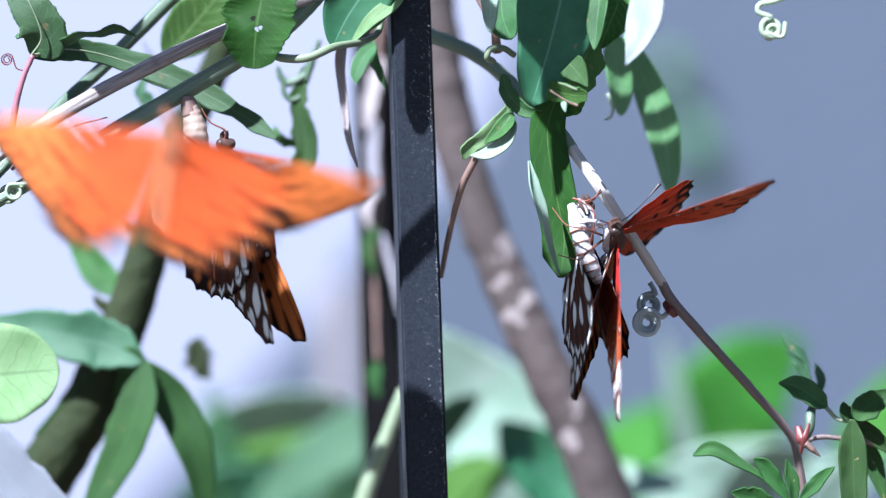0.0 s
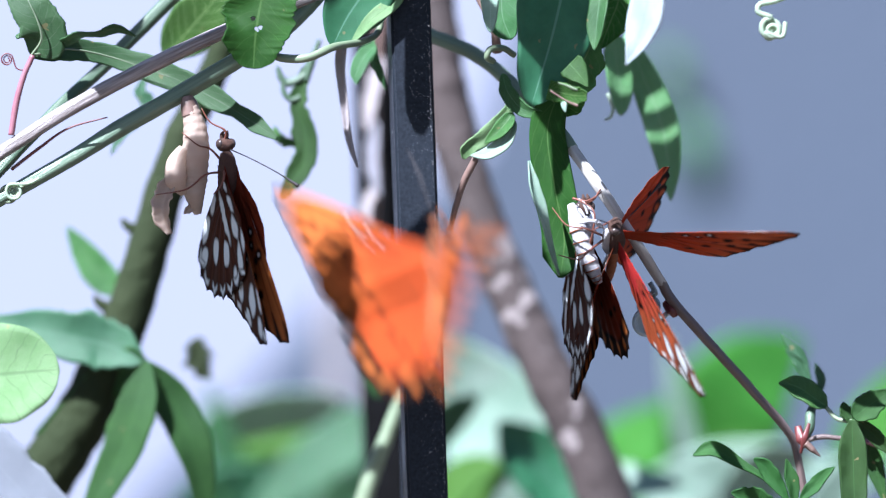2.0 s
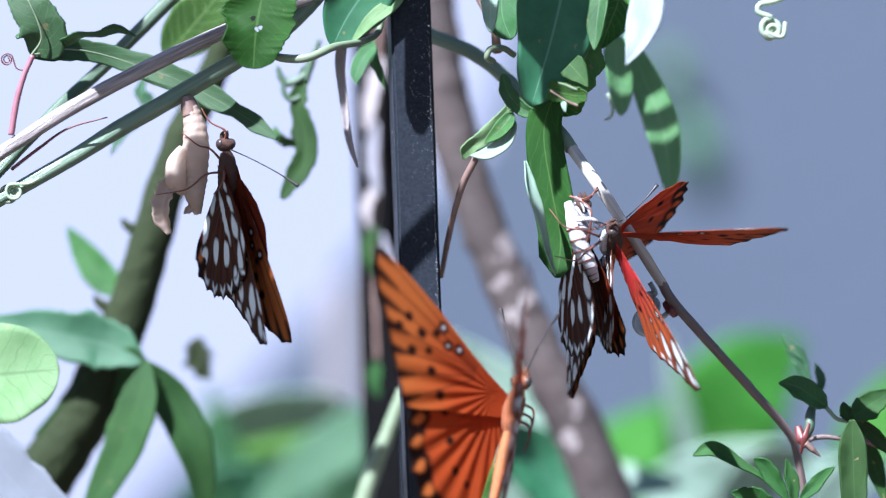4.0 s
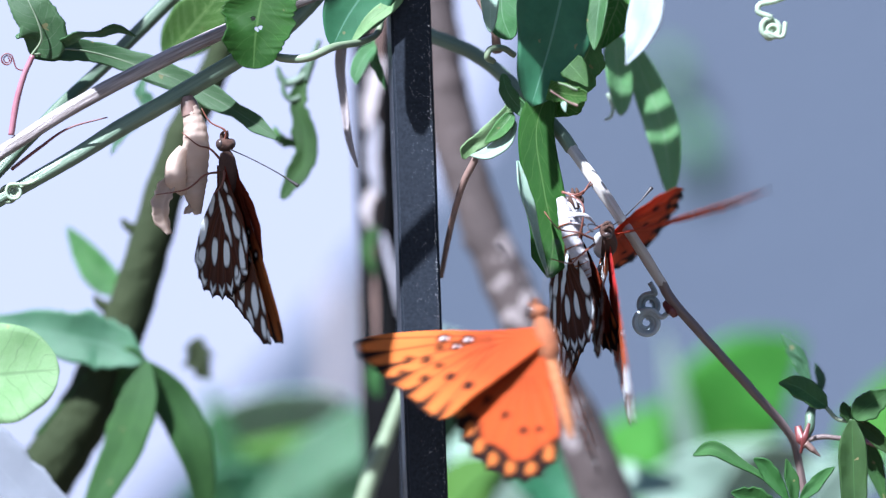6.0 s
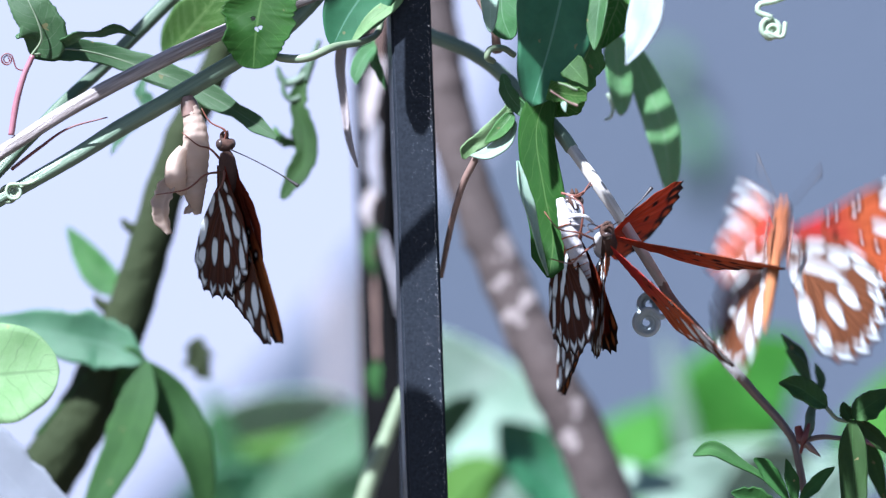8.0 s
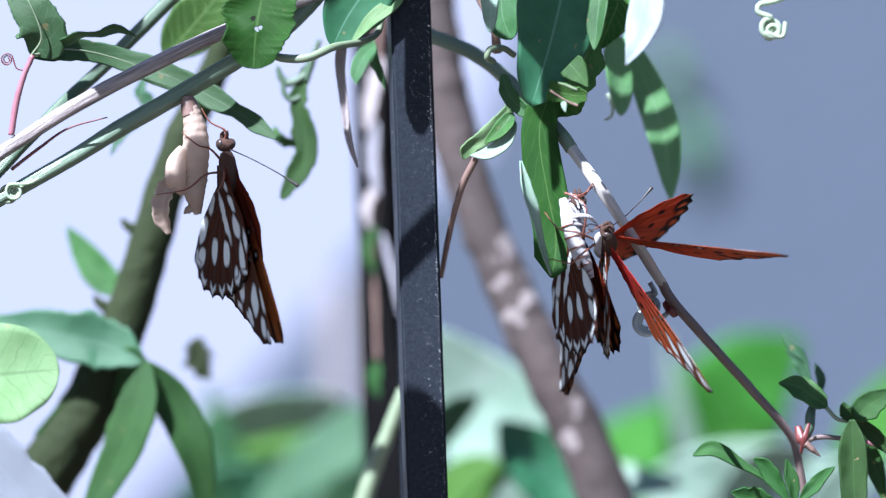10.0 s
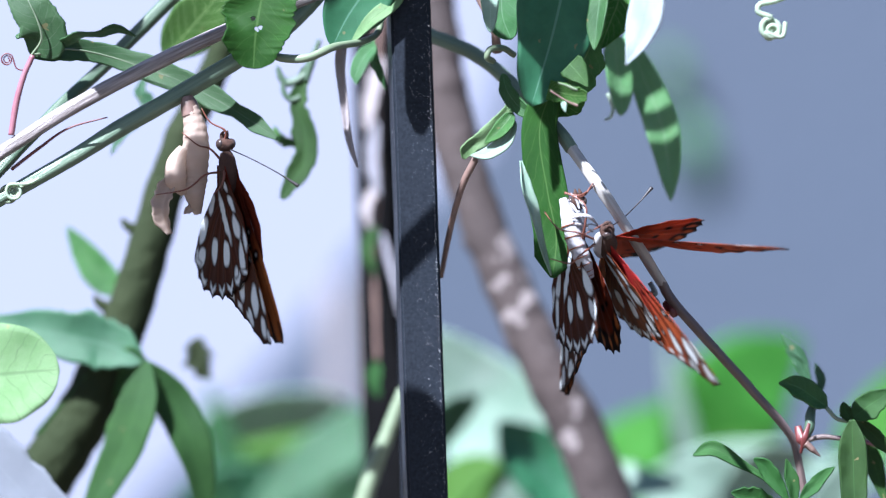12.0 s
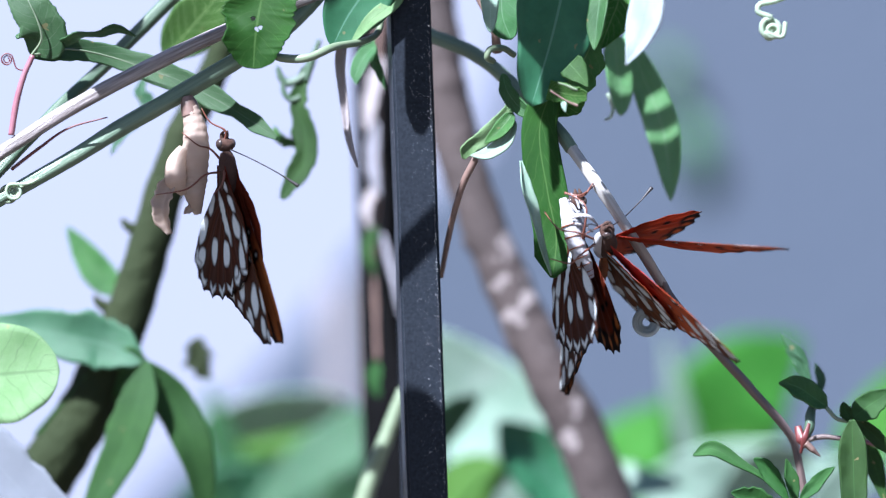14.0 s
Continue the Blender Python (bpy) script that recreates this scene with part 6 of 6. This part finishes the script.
    key_four(hanger_wings, [
        (0, 89, 96, -0, 89, 57, -0, 72, 96, -1, 72, 58, -1), (0.4, 89, 96, -0, 89, 57, -0, 75, 90, -1, 75, 54, -1), (0.5, 89, 96, -0, 89, 57, -0, 65, 85, -1, 65, 51, -1),
        (0.6, 85, 96, -0, 85, 57, -0, 62, 79, -1, 62, 47, -1), (0.7, 88, 96, -0, 88, 57, -0, 71, 96, -1, 71, 58, -1), (0.8, 89, 96, -0, 89, 57, -0, 80, 96, -1, 80, 58, -1),
        (0.9, 88, 96, -0, 88, 57, -0, 68, 96, -1, 68, 58, -1), (1, 86, 96, -0, 86, 57, -0, 79, 85, -1, 79, 51, -1), (1.1, 87, 96, -0, 87, 57, -0, 77, 85, -1, 77, 51, -1),
        (1.2, 88, 96, -0, 88, 57, -0, 79, 86, -1, 79, 52, -1), (1.3, 87, 96, -0, 87, 57, -0, 80, 96, -1, 80, 58, -1), (1.4, 87, 96, -0, 87, 57, -0, 74, 96, -1, 74, 58, -1),
        (1.5, 86, 96, -0, 86, 57, -0, 76, 86, -1, 76, 52, -1), (1.6, 55, 88, 1, 55, 53, 1, 77, 84, -1, 77, 50, -1), (1.7, 56, 91, 1, 56, 54, 1, 69, 82, -1, 69, 49, -1),
        (1.8, 69, 91, 0, 69, 55, 0, 71, 96, -1, 71, 58, -1), (1.9, 83, 96, -0, 83, 57, -0, 86, 96, -1, 86, 58, -1), (2, 84, 96, -0, 84, 57, -0, 86, 96, -1, 86, 58, -1),
        (2.1, 83, 96, -0, 83, 57, -0, 79, 96, -1, 79, 58, -1), (2.2, 82, 96, -0, 82, 57, -0, 78, 96, -1, 78, 58, -1), (2.3, 58, 88, 1, 58, 53, 1, 80, 88, -1, 80, 53, -1),
        (2.4, 69, 92, 17, 67, 69, 19, 63, 85, -1, 63, 51, -1), (2.5, 69, 96, 23, 65, 65, 26, 61, 80, -1, 61, 48, -1), (2.6, 68, 89, 3, 85, 54, 3, 76, 90, -1, 76, 54, -1),
        (2.7, 84, 96, -0, 84, 57, -0, 86, 96, -1, 86, 58, -1), (2.8, 84, 96, -0, 84, 57, -0, 90, 96, -1, 90, 58, -1), (2.9, 84, 96, -0, 84, 57, -0, 87, 96, -1, 87, 58, -1),
        (3, 84, 96, -0, 84, 57, -0, 82, 96, -1, 82, 58, -1), (3.1, 83, 96, -0, 83, 57, -0, 75, 96, -1, 75, 58, -1), (3.2, 72, 89, 0, 72, 53, 0, 79, 90, -1, 79, 54, -1),
        (3.4, 84, 96, -0, 84, 57, -0, 84, 96, -1, 84, 58, -1), (5.1, 84, 96, -0, 84, 57, -0, 84, 96, -1, 84, 58, -1),
        (5.3, 60, 91, 1, 60, 55, 1, 76, 90, -1, 76, 54, -1), (5.4, 82, 96, -0, 82, 57, -0, 74, 96, -1, 74, 58, -1), (5.5, 86, 96, -0, 86, 57, -0, 87, 96, -1, 87, 58, -1),
        (5.7, 87, 96, -0, 87, 57, -0, 90, 96, -1, 90, 58, -1), (14, 87, 96, -0, 87, 57, -0, 90, 96, -1, 90, 58, -1)])
    walk(clinger, body_rows([(0, 26.1, 2, -0.2, 67.3, 3.6, -164), (3.2, 26.1, 2, -0.2, 67.3, 3.6, -164), (5.3, 24.2, 2, 1, 67.3, 3.6, -164), (8.2, 24, 2, 0.8, 67.3, 3.6, -164), (10.3, 24.6, 2, 0.8, 67.3, 3.6, -164), (14, 24.6, 2, 0.8, 67.3, 3.6, -164)]))
    key_four(clinger_wings, [(0, 85, 117, 0, 92, 66, 10, 98, 115, -3, 96, 82, 3), (3.2, 85, 117, 0, 92, 66, 10, 98, 115, -3, 96, 82, 3), (5.3, 85, 117, 0, 92, 66, 10, 92, 115, -3, 89, 82, 3), (14, 85, 117, 0, 92, 66, 10, 92, 115, -3, 89, 82, 3)])
    walk(mate, body_rows([(0, 31.6, -0.9, 0.2, 96.7, -59.2, 80.5), (3.2, 31.6, -0.9, 0.2, 96.7, -59.2, 80.5), (5.3, 30.1, -0.9, -0.5, 96.7, -59.2, 80.5), (14, 30.1, -0.9, -0.5, 96.7, -59.2, 80.5)]))
    key_four(mate_wings, [
        (0, 6, 43, 9, -9, 22, 15, 74, -8, 19, 47, -11, 9), (0.5, 19, 42, 3, -2, 10, 12, 88, 7, 19, 47, -4, 10), (1, 23, 40, 1, 23, 17, 5, 92, 10, 20, 64, -0, 16),
        (1.3, 12, 43, 3, 11, 16, 5, 74, -1, 19, 65, -2, 14), (1.5, 12, 43, 5, 11, 15, 5, 80, -5, 19, 57, -4, 13), (1.6, 23, 40, 4, 12, 17, 6, 83, 2, 19, 51, -4, 11),
        (1.7, 25, 37, 4, 6, 20, 8, 86, 11, 18, 45, -5, 9), (1.8, 37, 34, 3, 8, 22, 9, 95, 20, 17, 37, -5, 6), (1.9, 60, 30, 2, 21, 24, 11, 111, 28, 15, 25, -6, 4),
        (2, 31, 37, 2, -14, 27, 12, 92, 15, 14, 30, -6, 2), (2.1, 41, 30, 1, -6, 27, 12, 98, 21, 14, 29, -6, 2), (2.2, 52, 21, 1, 4, 28, 13, 109, 27, 14, 26, -6, 2),
        (2.3, 54, 33, 1, 5, 29, 13, 110, 32, 14, 27, -6, 2), (2.4, 36, 31, 1, -11, 30, 13, 99, 27, 14, 34, -6, 2), (2.5, 32, 32, 1, -15, 31, 13, 99, 17, 14, 36, -6, 2),
        (2.6, 57, 33, 1, 9, 31, 13, 105, 27, 14, 34, -6, 2), (2.7, 38, 37, 2, -7, 30, 13, 93, 25, 15, 42, -6, 3), (2.8, 39, 37, 2, -4, 30, 12, 95, 24, 15, 42, -6, 3),
        (2.9, 54, 21, 2, 11, 29, 12, 114, 30, 15, 34, -6, 4), (3, 28, 33, 2, -10, 29, 12, 98, 14, 16, 43, -5, 4), (3.1, 27, 19, 2, -10, 29, 11, 92, 22, 17, 45, -6, 4),
        (3.2, 30, 23, 2, -6, 28, 11, 92, 20, 17, 45, -6, 5), (5.3, 21, 37, 4, 13, 23, 1, 77, -3, 24, 52, -10, 9), (5.4, 8, 44, 4, 2, 23, 0, 70, 0, 26, 56, -10, 9),
        (5.5, 18, 43, 4, 12, 22, -0, 71, -6, 25, 55, -11, 9), (5.6, 30, 43, 4, 22, 21, 1, 87, 5, 28, 46, -9, 9), (5.7, 27, 40, 4, 19, 20, 2, 83, 7, 28, 46, -8, 8),
        (5.8, 31, 38, 4, 22, 19, 3, 87, 8, 29, 42, -7, 7), (5.9, 41, 29, 5, 30, 18, 4, 93, 4, 29, 38, -6, 7), (6, 12, 45, 5, 4, 17, 6, 70, -6, 26, 47, -5, 6),
        (6.1, 9, 42, 3, 2, 18, 4, 65, -6, 24, 55, -5, 8), (6.2, 27, 28, 1, 19, 18, 2, 88, 1, 26, 49, -5, 9), (6.3, 41, 33, -1, 32, 19, 1, 85, 12, 27, 56, -4, 11),
        (6.4, 36, 36, -3, 28, 20, -1, 87, 10, 26, 60, -4, 13), (6.5, 36, 34, -4, 29, 21, -2, 91, 10, 25, 64, -4, 14), (6.6, 32, 38, -4, 26, 21, -2, 87, 7, 26, 66, -4, 15),
        (6.7, 27, 40, -3, 22, 20, -2, 80, 3, 26, 70, -3, 15), (6.8, 25, 39, -3, 21, 20, -2, 79, 2, 26, 71, -3, 15), (6.9, 36, 38, -3, 32, 19, -2, 85, 3, 28, 69, -2, 16),
        (7, 25, 38, -2, 23, 19, -2, 82, 1, 29, 70, -2, 16), (7.1, 11, 42, -2, 9, 18, -1, 72, -6, 24, 75, -2, 16), (7.2, 30, 39, -1, 22, 17, 0, 83, 1, 26, 69, -3, 16),
        (7.3, 36, 37, -1, 25, 17, 2, 91, 5, 26, 65, -3, 16), (7.4, 24, 40, -1, 11, 16, 3, 87, 3, 24, 67, -4, 16), (7.5, 32, 37, -0, 15, 15, 5, 90, 11, 25, 64, -4, 16),
        (7.6, 45, 32, -2, 23, 16, 5, 114, 23, 25, 50, -5, 14), (7.7, 38, 37, -4, 12, 16, 6, 93, 12, 23, 57, -7, 13), (7.8, 47, 29, -6, 16, 16, 7, 112, 28, 23, 45, -8, 11),
        (7.9, 47, 29, -8, 12, 17, 8, 104, 16, 22, 46, -10, 10), (8, 45, 28, -10, 5, 17, 8, 101, 17, 21, 45, -11, 8), (8.2, 44, 35, -10, 6, 17, 8, 102, 15, 21, 45, -11, 8),
        (10.3, 36, 37, -3, 10, 14, 2, 96, 16, 23, 55, -8, 11), (10.5, 41, 36, -2, 15, 14, 1, 97, 18, 23, 55, -7, 11), (10.6, 39, 40, -2, 13, 14, 2, 99, 15, 23, 53, -8, 11),
        (10.7, 39, 40, -3, 13, 14, 2, 101, 14, 23, 51, -8, 11), (10.8, 34, 37, -3, 9, 13, 3, 95, 9, 22, 53, -8, 10), (10.9, 33, 38, -3, 8, 13, 3, 92, 13, 23, 54, -9, 10),
        (11, 34, 36, -3, 8, 13, 4, 95, 13, 23, 51, -9, 10), (11.2, 41, 37, -3, 25, 15, 1, 97, 11, 24, 55, -7, 12), (11.5, 27, 38, -2, 29, 19, -3, 86, 5, 26, 67, -4, 16),
        (11.8, 43, 34, -1, 43, 19, -4, 95, 12, 26, 67, -4, 16), (12, 39, 34, -0, 40, 19, -4, 93, 14, 25, 71, -4, 17), (12.1, 34, 34, -2, 36, 19, -5, 89, 7, 23, 74, -4, 17),
        (12.4, 40, 31, -6, 42, 17, -8, 94, 13, 25, 73, -4, 18), (12.5, 42, 30, -7, 44, 17, -9, 97, 10, 25, 72, -3, 18), (12.7, 38, 36, -6, 41, 17, -8, 90, 7, 25, 72, -4, 18),
        (13, 31, 35, -5, 35, 18, -7, 83, 6, 26, 70, -5, 16), (13.3, 46, 32, -7, 48, 16, -8, 94, 12, 27, 63, -5, 16), (13.5, 33, 34, -8, 36, 16, -9, 82, 5, 26, 67, -5, 16),
        (13.6, 27, 34, -9, 31, 15, -10, 75, 4, 25, 72, -5, 16), (13.8, 40, 31, -9, 42, 15, -11, 86, 4, 24, 68, -5, 17), (14, 47, 28, -10, 48, 14, -11, 93, 14, 25, 66, -6, 17)])
    walk(hanging_leaf, [(0, pose(0.0015, 0, 0)), (3.2, pose(0.0015, 0, 0)), (5.3, pose(-0.0006, 0, 0)), (8.2, pose(-0.0006, 0, 0)), (10.3, pose(0, 0, 0)), (14, pose(0, 0, 0))])


motions()
